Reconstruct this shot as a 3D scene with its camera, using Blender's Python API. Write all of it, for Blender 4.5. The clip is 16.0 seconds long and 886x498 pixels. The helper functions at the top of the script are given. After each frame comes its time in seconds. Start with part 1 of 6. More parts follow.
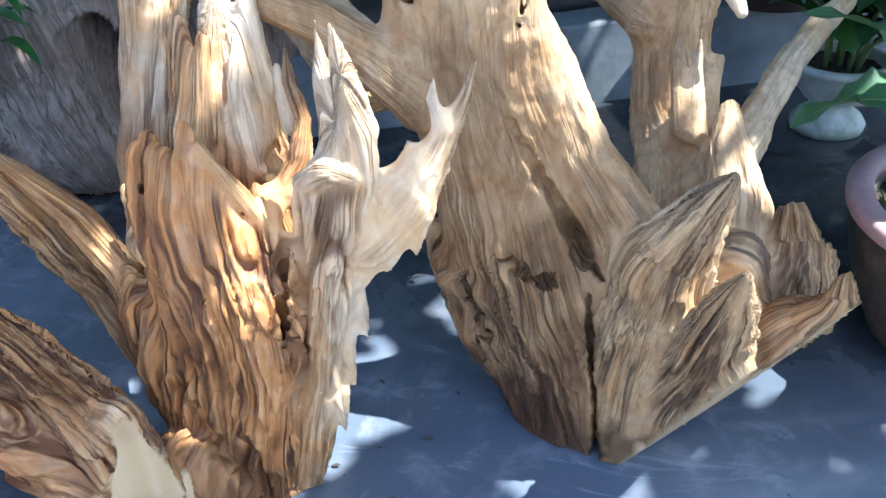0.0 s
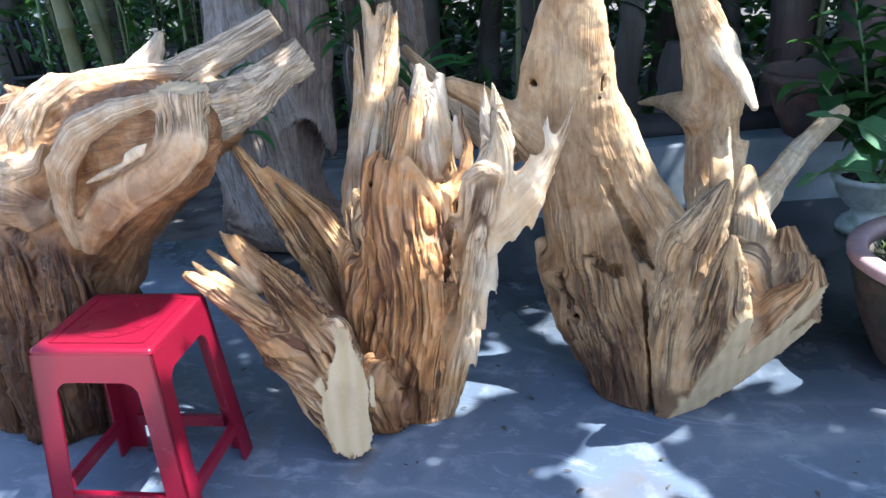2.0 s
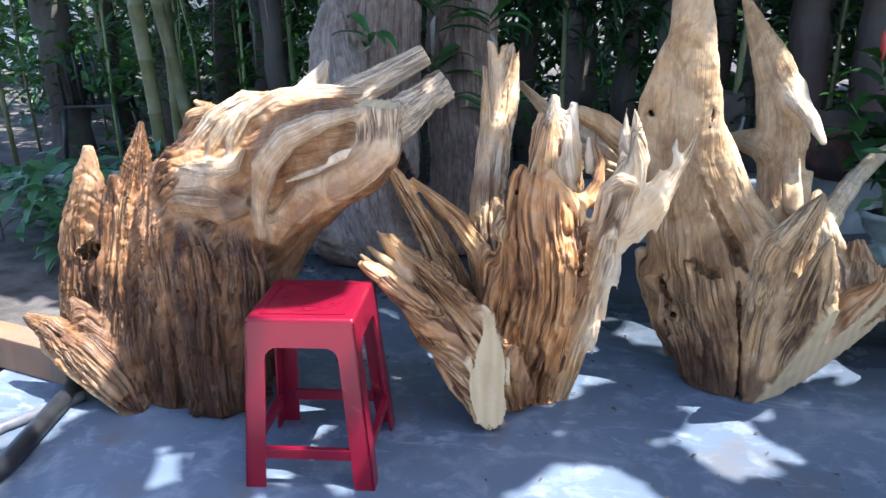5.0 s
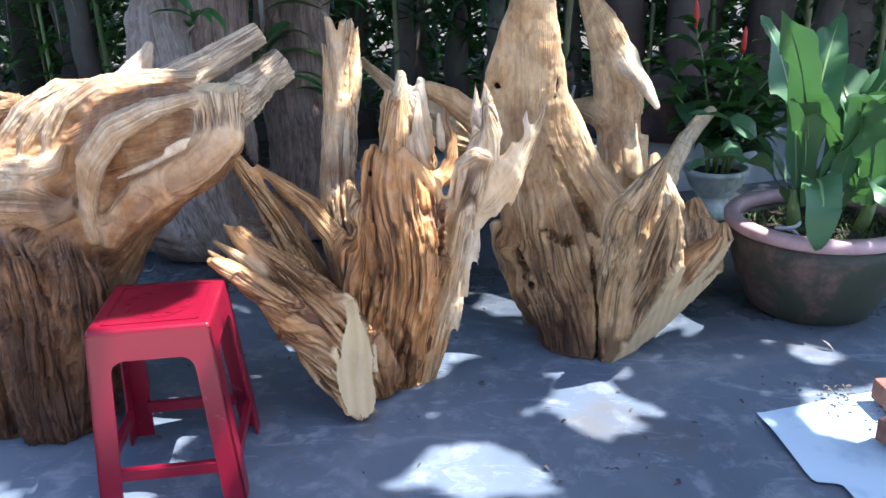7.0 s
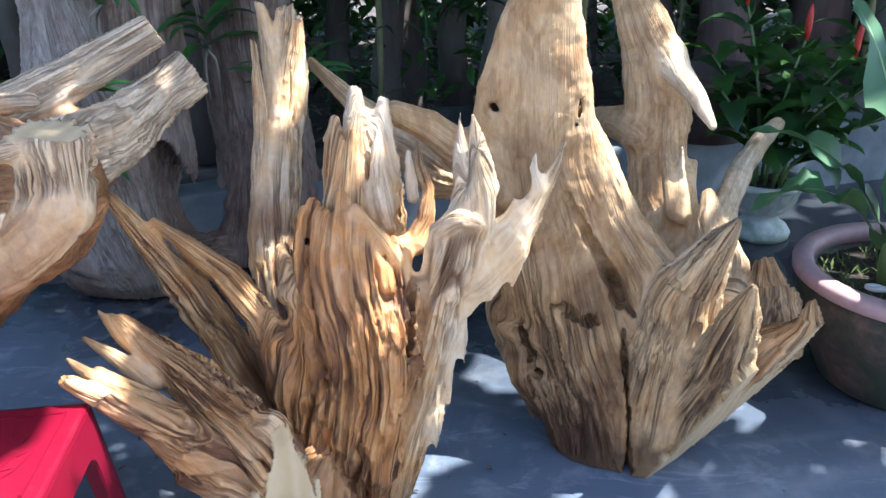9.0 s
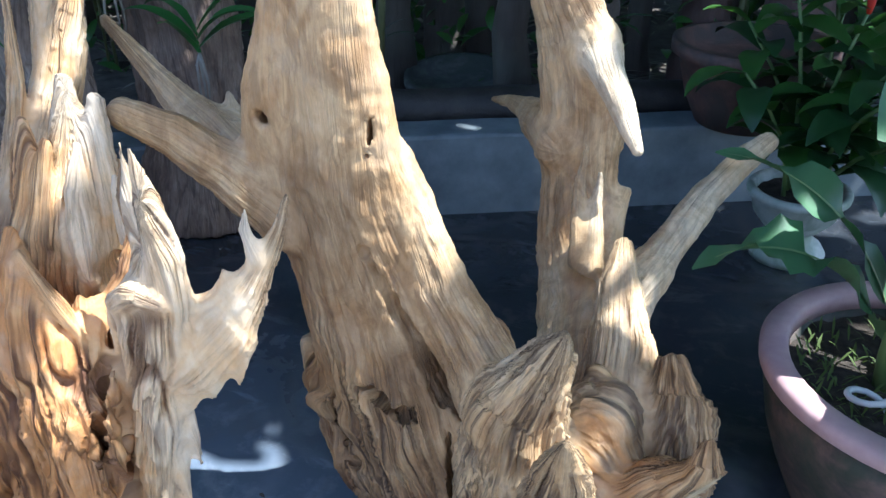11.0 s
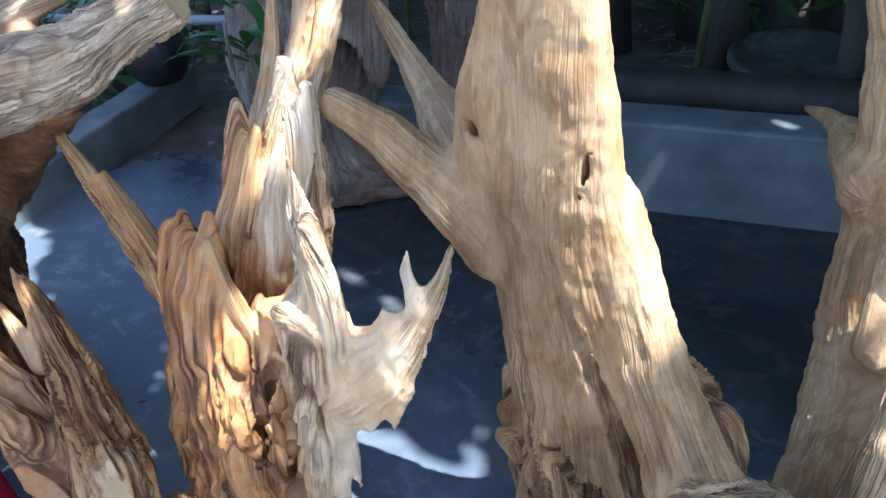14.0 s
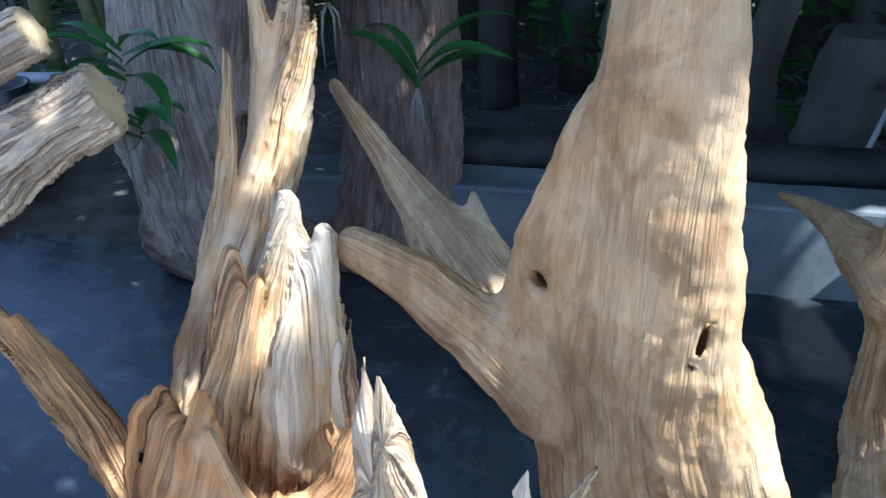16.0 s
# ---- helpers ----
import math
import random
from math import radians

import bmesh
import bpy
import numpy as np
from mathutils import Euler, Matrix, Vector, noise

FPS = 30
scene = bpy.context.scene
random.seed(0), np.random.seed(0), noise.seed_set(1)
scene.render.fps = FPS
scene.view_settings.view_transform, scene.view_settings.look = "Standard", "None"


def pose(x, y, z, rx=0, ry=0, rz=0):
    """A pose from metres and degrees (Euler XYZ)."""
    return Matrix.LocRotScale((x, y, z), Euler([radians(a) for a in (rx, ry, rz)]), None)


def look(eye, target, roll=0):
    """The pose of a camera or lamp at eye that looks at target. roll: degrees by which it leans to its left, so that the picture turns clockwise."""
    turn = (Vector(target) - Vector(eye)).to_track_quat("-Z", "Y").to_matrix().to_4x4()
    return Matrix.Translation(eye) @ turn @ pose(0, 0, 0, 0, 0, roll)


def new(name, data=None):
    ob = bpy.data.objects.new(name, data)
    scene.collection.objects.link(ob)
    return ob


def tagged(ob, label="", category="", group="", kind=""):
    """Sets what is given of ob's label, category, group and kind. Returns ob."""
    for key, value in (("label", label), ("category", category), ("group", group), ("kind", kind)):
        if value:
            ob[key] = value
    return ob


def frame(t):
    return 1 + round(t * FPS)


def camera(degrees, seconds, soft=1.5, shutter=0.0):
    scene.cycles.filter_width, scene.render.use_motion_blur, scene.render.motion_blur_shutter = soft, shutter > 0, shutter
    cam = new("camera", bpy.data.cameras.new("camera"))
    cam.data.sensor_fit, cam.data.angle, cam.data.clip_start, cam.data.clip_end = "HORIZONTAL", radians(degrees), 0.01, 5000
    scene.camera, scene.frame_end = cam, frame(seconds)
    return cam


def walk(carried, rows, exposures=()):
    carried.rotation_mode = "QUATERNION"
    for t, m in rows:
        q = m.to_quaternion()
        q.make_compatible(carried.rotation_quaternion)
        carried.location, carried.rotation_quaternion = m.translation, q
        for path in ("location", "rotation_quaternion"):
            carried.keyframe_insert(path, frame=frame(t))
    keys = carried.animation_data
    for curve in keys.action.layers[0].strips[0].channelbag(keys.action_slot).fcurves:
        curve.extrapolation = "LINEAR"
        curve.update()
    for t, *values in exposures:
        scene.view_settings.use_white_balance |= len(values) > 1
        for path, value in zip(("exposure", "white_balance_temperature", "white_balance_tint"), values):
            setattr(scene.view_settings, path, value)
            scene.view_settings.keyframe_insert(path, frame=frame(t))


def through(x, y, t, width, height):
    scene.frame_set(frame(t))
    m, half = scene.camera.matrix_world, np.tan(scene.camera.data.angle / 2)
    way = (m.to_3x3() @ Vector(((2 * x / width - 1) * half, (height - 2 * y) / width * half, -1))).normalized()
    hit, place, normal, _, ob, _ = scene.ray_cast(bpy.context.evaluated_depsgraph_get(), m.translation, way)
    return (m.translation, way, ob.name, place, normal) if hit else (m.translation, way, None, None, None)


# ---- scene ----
cam = camera(57.9, 16.0)
PATH = [
    (0, (0.424, 0.326, 1.192), (0.012, 1.924, 0.061), -4.2),
    (0.5, (0.4, 0.048, 1.193), (-0.016, 1.732, 0.199), -3.3),
    (1, (0.437, -0.149, 1.206), (-0.015, 1.583, 0.315), -1.8),
    (1.5, (0.525, -0.294, 1.228), (-0.006, 1.444, 0.394), -3.4),
    (2, (0.6, -0.442, 1.215), (-0.089, 1.277, 0.462), -4.2),
    (2.5, (0.509, -0.56, 1.237), (-0.217, 1.168, 0.539), -3.6),
    (3, (0.384, -0.7, 1.241), (-0.158, 1.089, 0.531), -3.0),
    (3.5, (0.404, -0.794, 1.233), (-0.224, 0.992, 0.588), -2.1),
    (3.7, (0.435, -0.817, 1.223), (-0.216, 0.963, 0.585), -1.8),
    (5.8, (0.219, -0.96, 1.239), (-0.311, 0.856, 0.591), -1.8),
    (6, (0.229, -0.949, 1.243), (-0.25, 0.879, 0.587), -2.2),
    (6.5, (0.236, -0.928, 1.237), (-0.041, 0.946, 0.597), -2.1),
    (7, (0.219, -0.875, 1.22), (-0.004, 0.984, 0.516), -2.1),
    (7.5, (0.24, -0.703, 1.233), (-0.032, 1.139, 0.502), -3.1),
    (8, (0.281, -0.551, 1.243), (-0.014, 1.288, 0.514), -3.5),
    (8.5, (0.247, -0.348, 1.22), (0.141, 1.478, 0.411), -1.1),
    (9, (0.204, -0.15, 1.231), (-0.027, 1.667, 0.429), -2.0),
    (9.5, (0.25, 0.003, 1.205), (-0.037, 1.741, 0.257), -2.9),
    (10, (0.408, 0.206, 1.227), (0.069, 1.936, 0.283), -0.4),
    (10.2, (0.468, 0.254, 1.222), (0.156, 1.987, 0.274), 0.3),
    (12.3, (0.771, 0.755, 1.233), (-0.067, 2.268, 0.229), -2.2),
    (12.5, (0.772, 0.758, 1.236), (-0.037, 2.295, 0.244), -2.1),
    (13, (0.763, 0.743, 1.253), (-0.167, 2.22, 0.276), -2.1),
    (13.5, (0.753, 0.736, 1.25), (-0.306, 2.116, 0.262), -2.7),
    (14, (0.666, 0.736, 1.234), (-0.46, 2.0, 0.169), -3.4),
    (14.5, (0.504, 0.742, 1.238), (-0.693, 1.907, 0.139), -3.9),
    (15, (0.412, 0.745, 1.244), (-0.702, 2.006, 0.164), -2.5),
    (15.2, (0.401, 0.74, 1.252), (-0.653, 2.065, 0.187), -1.4),
    (15.5, (0.386, 0.75, 1.257), (-0.581, 2.182, 0.25), 0.1),
    (16, (0.359, 0.783, 1.277), (-0.477, 2.294, 0.267), 0.3),
]
EXPOSURES = [(0.0, 1.88, 5450, 11), (3.5, 1.70, 5400, 12), (7.0, 1.68, 5700, 14), (9.0, 1.76, 5600, 13), (12.5, 1.46, 5150, 8), (14.5, 1.60, 5450, 12), (15.5, 1.54, 5150, 9), (16.0, 1.46, 5100, 8)]
SKY, SUN_POWER = 0.14, 5.0
walk(cam, [(t, look(eye, target, roll)) for t, eye, target, roll in PATH], EXPOSURES)

# ---- daylight: sun high to the right of the place, through a leafy crown ----
SUN = Vector((0.46, -0.02, 0.89)).normalized()
world = bpy.data.worlds.new("sky")
scene.world = world
world.use_nodes = True
wn = world.node_tree.nodes
sky = wn.new("ShaderNodeTexSky")
sky.sky_type, sky.sun_disc = "NISHITA", False
sky.sun_elevation = math.asin(SUN.z)
sky.sun_rotation = math.atan2(SUN.x, SUN.y)
sky.air_density, sky.dust_density = 1.0, 1.5
wn["Background"].inputs["Strength"].default_value = SKY
world.node_tree.links.new(sky.outputs["Color"], wn["Background"].inputs["Color"])
sun = new("sun", bpy.data.lights.new("sun", "SUN"))
sun.data.energy, sun.data.angle, sun.data.color = SUN_POWER, radians(0.5), (1.0, 0.94, 0.84)
sun.matrix_world = look(SUN * 20, (0, 0, 0))


# ---- materials ----
class Mat:
    """A node material with short calls for the nodes that recur."""

    def __init__(self, name, rough=0.6, metal=0.0, spec=0.5):
        self.m = bpy.data.materials.new(name)
        self.m.use_nodes = True
        self.t = self.m.node_tree
        self.b = self.t.nodes["Principled BSDF"]
        self.set("Roughness", rough), self.set("Metallic", metal), self.set("Specular IOR Level", spec)
        self.last = None

    def set(self, key, value):
        if hasattr(value, "links"):
            self.t.links.new(value, self.b.inputs[key])
        else:
            self.b.inputs[key].default_value = value

    def node(self, kind, **inputs):
        n = self.t.nodes.new(kind)
        for key, value in inputs.items():
            s = n.inputs[key.replace("_", " ")]
            if hasattr(value, "links"):
                self.t.links.new(value, s)
            else:
                s.default_value = value
        return n

    def attr(self, name):
        n = self.t.nodes.new("ShaderNodeAttribute")
        n.attribute_name = name
        return n

    def place(self, vec=None, scale=(1, 1, 1)):
        if vec is None:
            vec = self.t.nodes.new("ShaderNodeTexCoord").outputs["Object"]
        n = self.t.nodes.new("ShaderNodeMapping")
        self.t.links.new(vec, n.inputs["Vector"])
        n.inputs["Scale"].default_value = scale
        return n.outputs["Vector"]

    def noise(self, vec, scale, detail=4.0, rough=0.55, twist=0.0):
        return self.node("ShaderNodeTexNoise", Vector=vec, Scale=scale, Detail=detail, Roughness=rough, Distortion=twist).outputs["Fac"]

    def ramp(self, fac, stops):
        n = self.node("ShaderNodeValToRGB", Fac=fac)
        e = n.color_ramp.elements
        while len(e) < len(stops):
            e.new(0.5)
        for k, (p, c) in zip(e, stops):
            k.position, k.color = p, (*c, 1) if len(c) == 3 else (c[0], c[0], c[0], 1)
        return n.outputs["Color"]

    def mix(self, fac, a, b, how="MIX"):
        n = self.t.nodes.new("ShaderNodeMix")
        n.data_type, n.blend_type = "RGBA", how
        for s, v in ((n.inputs[0], fac), (n.inputs[6], a), (n.inputs[7], b)):
            if hasattr(v, "links"):
                self.t.links.new(v, s)
            else:
                s.default_value = v if isinstance(v, float) else (*v, 1)
        return n.outputs[2]

    def math(self, op, a, b=0.0):
        n = self.t.nodes.new("ShaderNodeMath")
        n.operation = op
        for s, v in zip(n.inputs, (a, b)):
            if hasattr(v, "links"):
                self.t.links.new(v, s)
            else:
                s.default_value = v
        return n.outputs[0]

    def bump(self, height, strength=0.4, distance=0.01):
        n = self.node("ShaderNodeBump", Height=height, Strength=strength, Distance=distance)
        if self.last is not None:
            self.t.links.new(self.last, n.inputs["Normal"])
        self.last = n.outputs["Normal"]
        self.set("Normal", self.last)

    def vary(self, colour, amount=0.25):
        """A slightly different shade for each object."""
        r = self.t.nodes.new("ShaderNodeObjectInfo").outputs["Random"]
        f = self.math("ADD", self.math("MULTIPLY", r, amount), 1 - amount / 2)
        return self.mix(1.0, colour, self.node("ShaderNodeCombineColor", Red=f, Green=f, Blue=f).outputs[0], "MULTIPLY")


def wood_material(name, low, mid, high, pale, dark, gloss=0.55, deep=0.68):
    """Weathered wood whose grain runs with the limb: the mesh carries grain coordinates, a tone, how coarse it is,
    recess shade for the colour and a mark for sawn faces.
    """
    m = Mat(name, gloss, 0.0, 0.35)
    flow = m.attr("flow").outputs["Vector"]
    tone, sawn = m.attr("tone").outputs["Fac"], m.attr("sawn").outputs["Fac"]
    solid = m.attr("solid").outputs["Fac"]
    groove_shade, coarse = m.attr("groove_shade").outputs["Fac"], m.attr("coarse").outputs["Fac"]
    obj = m.place()

    def eased(n):
        """Grain that fades where two limbs meet."""
        return m.math("ADD", 0.5, m.math("MULTIPLY", m.math("SUBTRACT", n, 0.5), solid))

    def lines(scale, twist, width, seed):
        """Thin wandering lines along the grain, broken here and there."""
        n = m.noise(m.place(flow, scale), 1.0, 3.0, 0.5, twist)
        edge = m.math("ABSOLUTE", m.math("SUBTRACT", n, 0.5))
        gate = m.ramp(m.noise(m.place(flow, (5 + seed, 16, 16)), 1.0, 3), [(0.36, (0,)), (0.52, (1,))])
        return m.math("MULTIPLY", m.ramp(edge, [(0.0, (1,)), (width * 0.35, (0.8,)), (width, (0,))]), gate)

    broad = eased(m.noise(m.place(flow, (1.2, 9, 9)), 1.0, 4, 0.6, 0.6))
    streak = eased(m.noise(m.place(flow, (2.2, 60, 60)), 1.0, 5, 0.65, 0.3))
    fine = eased(m.noise(m.place(flow, (7, 240, 240)), 1.0, 4, 0.6, 0.2))
    blotch = m.noise(obj, 6.0, 5, 0.62, 0.5)
    t = m.math("ADD", tone, m.math("MULTIPLY", m.math("SUBTRACT", blotch, 0.5), 1.0))
    t = m.math("ADD", t, m.math("MULTIPLY", m.math("SUBTRACT", broad, 0.5), m.math("ADD", 0.06, m.math("MULTIPLY", coarse, 0.28))))
    t = m.math("ADD", t, m.math("MULTIPLY", m.math("SUBTRACT", m.noise(m.place(obj, (1, 1, 0.6)), 21.0, 4, 0.6, 0.7), 0.5), 0.75))
    t = m.math("ADD", t, m.math("MULTIPLY", m.math("SUBTRACT", streak, 0.5), m.math("ADD", 0.05, m.math("MULTIPLY", coarse, 0.45))))
    col = m.ramp(t, [(0.0, low), (0.35, mid), (0.68, high), (1.0, pale)])
    calm = m.math("SUBTRACT", 1.0, m.math("MULTIPLY", m.ramp(coarse, [(0.2, (1,)), (0.7, (0,))]), 0.7))
    grained = m.mix(1.0, col, m.ramp(fine, [(0.30, (0.72,)), (0.50, (1.0,)), (0.70, (1.12,))]), "MULTIPLY")
    col = m.mix(calm, col, grained)
    mottle = m.ramp(m.noise(m.place(obj, (1, 1, 0.38)), 24.0, 6, 0.68, 1.4), [(0.44, (0,)), (0.62, (1,))])
    col = m.mix(m.math("MULTIPLY", mottle, 0.22), col, m.mix(1.0, col, (0.66, 0.58, 0.52), "MULTIPLY"))
    patch = m.ramp(m.noise(m.place(obj, (1, 1, 0.45)), 13.0, 6, 0.7, 2.2), [(0.46, (0,)), (0.60, (1,))])
    quiet = m.ramp(coarse, [(0.25, (0.62,)), (0.8, (0.12,))])
    col = m.mix(m.math("MULTIPLY", patch, quiet), col, m.mix(1.0, col, (0.55, 0.50, 0.46), "MULTIPLY"))
    grey = m.ramp(m.noise(obj, 9.0, 5, 0.65, 0.9), [(0.50, (0,)), (0.66, (1,))])
    col = m.mix(m.math("MULTIPLY", grey, 0.34), col, m.mix(0.55, high, (0.30, 0.26, 0.24)))
    l1, l2 = lines((0.9, 34, 34), 0.12, 0.05, 0), lines((1.6, 80, 80), 0.1, 0.07, 2)
    k = m.math("ADD", 0.04, m.math("MULTIPLY", coarse, 0.85))
    both = m.math("MAXIMUM", l1, m.math("MULTIPLY", l2, 0.6))
    mark = m.math("MULTIPLY", m.math("MULTIPLY", both, k), solid)
    col = m.mix(mark, col, dark)
    # Shade painted into the recesses: colour darkens along cracks, furrows, ledges and pits.
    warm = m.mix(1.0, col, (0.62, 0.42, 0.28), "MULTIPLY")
    col = m.mix(m.math("MULTIPLY", groove_shade, 0.3), col, warm)
    col = m.mix(m.math("MULTIPLY", m.ramp(groove_shade, [(0.42, (0,)), (0.80, (1,))]), deep), col, dark)
    # Dark patches: weather stains at the bases, painted shade in crevices and hollows.
    stain_shade = m.attr("stain_shade").outputs["Fac"]
    col = m.mix(m.math("MULTIPLY", stain_shade, 0.92), col, m.mix(m.math("MULTIPLY", streak, 0.55), dark, m.mix(1.0, low, (0.62, 0.55, 0.5), "MULTIPLY")))
    ring = m.node("ShaderNodeTexWave", Vector=m.place(obj, (1, 1, 0.4)), Scale=11.0, Distortion=5.0, Detail=3.0).outputs["Fac"]
    cut = m.mix(ring, (0.56, 0.41, 0.22), (0.63, 0.48, 0.28))
    cut = m.mix(m.math("MULTIPLY", m.ramp(m.noise(obj, 14, 4), [(0.5, (0,)), (0.7, (1,))]), 0.2), cut, dark)
    col = m.mix(sawn, col, cut)
    m.set("Base Color", col)
    m.set("Roughness", m.math("ADD", gloss - 0.12, m.math("MULTIPLY", fine, 0.25)))
    whole = m.math("SUBTRACT", 1.0, sawn)
    m.bump(m.math("MULTIPLY", whole, m.math("SUBTRACT", m.math("MULTIPLY", streak, k), m.math("MULTIPLY", mark, 0.9))), 0.75, 0.009)
    m.bump(m.math("MULTIPLY", fine, whole), 0.35, 0.002)
    m.bump(m.noise(m.place(obj, (1, 1, 0.5)), 42, 6, 0.65, 0.4), 0.45, 0.007)
    m.bump(m.noise(obj, 160, 3), 0.2, 0.0012)
    return m.m


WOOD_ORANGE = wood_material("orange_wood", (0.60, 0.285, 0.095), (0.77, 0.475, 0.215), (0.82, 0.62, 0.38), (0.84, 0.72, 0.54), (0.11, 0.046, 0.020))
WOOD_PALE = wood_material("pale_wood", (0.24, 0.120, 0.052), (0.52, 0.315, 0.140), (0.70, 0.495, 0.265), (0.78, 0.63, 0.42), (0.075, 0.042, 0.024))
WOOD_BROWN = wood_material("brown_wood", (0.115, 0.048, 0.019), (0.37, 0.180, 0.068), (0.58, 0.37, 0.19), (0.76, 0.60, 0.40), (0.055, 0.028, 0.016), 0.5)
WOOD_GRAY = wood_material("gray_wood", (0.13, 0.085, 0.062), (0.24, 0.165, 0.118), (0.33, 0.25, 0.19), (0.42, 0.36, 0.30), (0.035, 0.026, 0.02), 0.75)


def bark_material(name, a, b, scale=1.0):
    m = Mat(name, 0.85)
    v = m.place(None, (14 * scale, 14 * scale, 2.2 * scale))
    n = m.noise(v, 1.0, 6, 0.65, 0.5)
    big = m.noise(m.place(), 2.3, 3)
    col = m.mix(n, a, b)
    m.set("Base Color", m.vary(m.mix(m.ramp(big, [(0.45, (0,)), (0.65, (0.5,))]), col, (0.16, 0.17, 0.13))))
    m.bump(n, 0.8, 0.02)
    return m.m


def leaf_material(name, a, b, rough=0.35, through=0.3):
    """Leaf: two greens, glossy skin and some light let through."""
    m = Mat(name, rough, 0.0, 0.5)
    n = m.noise(m.place(), 9, 4)
    isl = m.t.nodes.new("ShaderNodeNewGeometry").outputs["Random Per Island"]
    col = m.mix(m.math("ADD", m.math("MULTIPLY", n, 0.5), m.math("MULTIPLY", isl, 0.5)), a, b)
    m.set("Base Color", col)
    m.bump(m.noise(m.place(None, (60, 60, 12)), 1.0, 2), 0.15, 0.004)
    tr = m.node("ShaderNodeBsdfTranslucent", Color=m.mix(1.0, col, (1.3, 1.5, 0.7), "MULTIPLY"))
    mixer = m.node("ShaderNodeMixShader", Fac=through)
    m.t.links.new(m.b.outputs[0], mixer.inputs[1])
    m.t.links.new(tr.outputs[0], mixer.inputs[2])
    m.t.links.new(mixer.outputs[0], m.t.nodes["Material Output"].inputs["Surface"])
    return m.m


def plain_material(name, a, b, rough=0.5, scale=8.0, spec=0.5, metal=0.0, relief=0.1):
    m = Mat(name, rough, metal, spec)
    n = m.noise(m.place(), scale, 5, 0.6)
    m.set("Base Color", m.mix(m.ramp(n, [(0.35, (0,)), (0.68, (1,))]), a, b))
    m.set("Roughness", m.math("ADD", rough - 0.08, m.math("MULTIPLY", n, 0.16)))
    if relief:
        m.bump(m.noise(m.place(), scale * 9, 3), relief, 0.003)
    return m.m


def concrete_material():
    """Grey-blue worn concrete, wet and dark at the back; its unseen front is made pale to bounce light."""
    m = Mat("wet_concrete", 0.5, 0.0, 0.5)
    v = m.place()
    n1, n2, n3 = m.noise(v, 1.7, 5, 0.6, 0.4), m.noise(v, 9.0, 6, 0.65, 0.3), m.noise(v, 120.0, 3)
    col = m.mix(m.ramp(n1, [(0.35, (0,)), (0.7, (1,))]), (0.092, 0.120, 0.160), (0.150, 0.186, 0.232))
    col = m.mix(m.math("MULTIPLY", m.ramp(n2, [(0.52, (0,)), (0.66, (1,))]), 0.55), col, (0.28, 0.31, 0.35))
    scuff = m.ramp(m.noise(m.place(None, (2.2, 6.5, 1)), 1.6, 7, 0.72, 1.2), [(0.57, (0,)), (0.66, (1,))])
    col = m.mix(m.math("MULTIPLY", scuff, 0.45), col, (0.36, 0.41, 0.47))
    col = m.mix(m.math("MULTIPLY", m.ramp(m.noise(v, 3.1, 4, 0.6, 0.8), [(0.56, (0,)), (0.7, (1,))]), 0.5), col, (0.13, 0.105, 0.08))
    cr = m.node("ShaderNodeTexVoronoi", Vector=m.place(None, (1.0, 1.3, 1)), Scale=1.4)
    cr.feature = "DISTANCE_TO_EDGE"
    wob = m.math("ADD", cr.outputs["Distance"], m.math("MULTIPLY", m.math("SUBTRACT", n2, 0.5), 0.12))
    streak = m.ramp(wob, [(0.0, (1,)), (0.035, (0,))])
    col = m.mix(m.math("MULTIPLY", m.math("MULTIPLY", streak, m.ramp(n1, [(0.45, (0,)), (0.6, (1,))])), 0.28), col, (0.42, 0.44, 0.45))
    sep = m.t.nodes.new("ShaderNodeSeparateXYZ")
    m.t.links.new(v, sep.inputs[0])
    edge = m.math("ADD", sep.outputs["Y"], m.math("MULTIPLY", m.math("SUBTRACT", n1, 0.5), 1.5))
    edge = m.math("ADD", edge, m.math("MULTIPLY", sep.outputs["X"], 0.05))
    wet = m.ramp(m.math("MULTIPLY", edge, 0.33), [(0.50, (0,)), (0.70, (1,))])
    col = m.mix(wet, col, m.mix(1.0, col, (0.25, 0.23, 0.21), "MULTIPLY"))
    # Unseen front of the floor made pale, to bounce light onto the stumps.
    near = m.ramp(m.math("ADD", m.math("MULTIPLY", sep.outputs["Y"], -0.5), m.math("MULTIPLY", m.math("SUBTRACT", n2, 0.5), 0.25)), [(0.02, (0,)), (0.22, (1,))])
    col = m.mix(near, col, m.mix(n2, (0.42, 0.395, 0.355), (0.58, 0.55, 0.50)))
    m.set("Base Color", col)
    dry = m.math("ADD", 0.42, m.math("MULTIPLY", n2, 0.25))
    pool = m.math("ADD", 0.05, m.math("MULTIPLY", m.ramp(n2, [(0.45, (0,)), (0.65, (1,))]), 0.22))
    m.set("Roughness", m.mix(wet, m.node("ShaderNodeCombineColor", Red=dry, Green=dry, Blue=dry).outputs[0],
                             m.node("ShaderNodeCombineColor", Red=pool, Green=pool, Blue=pool).outputs[0]))
    m.bump(n2, 0.12, 0.006)
    m.bump(n3, 0.10, 0.002)
    return m.m


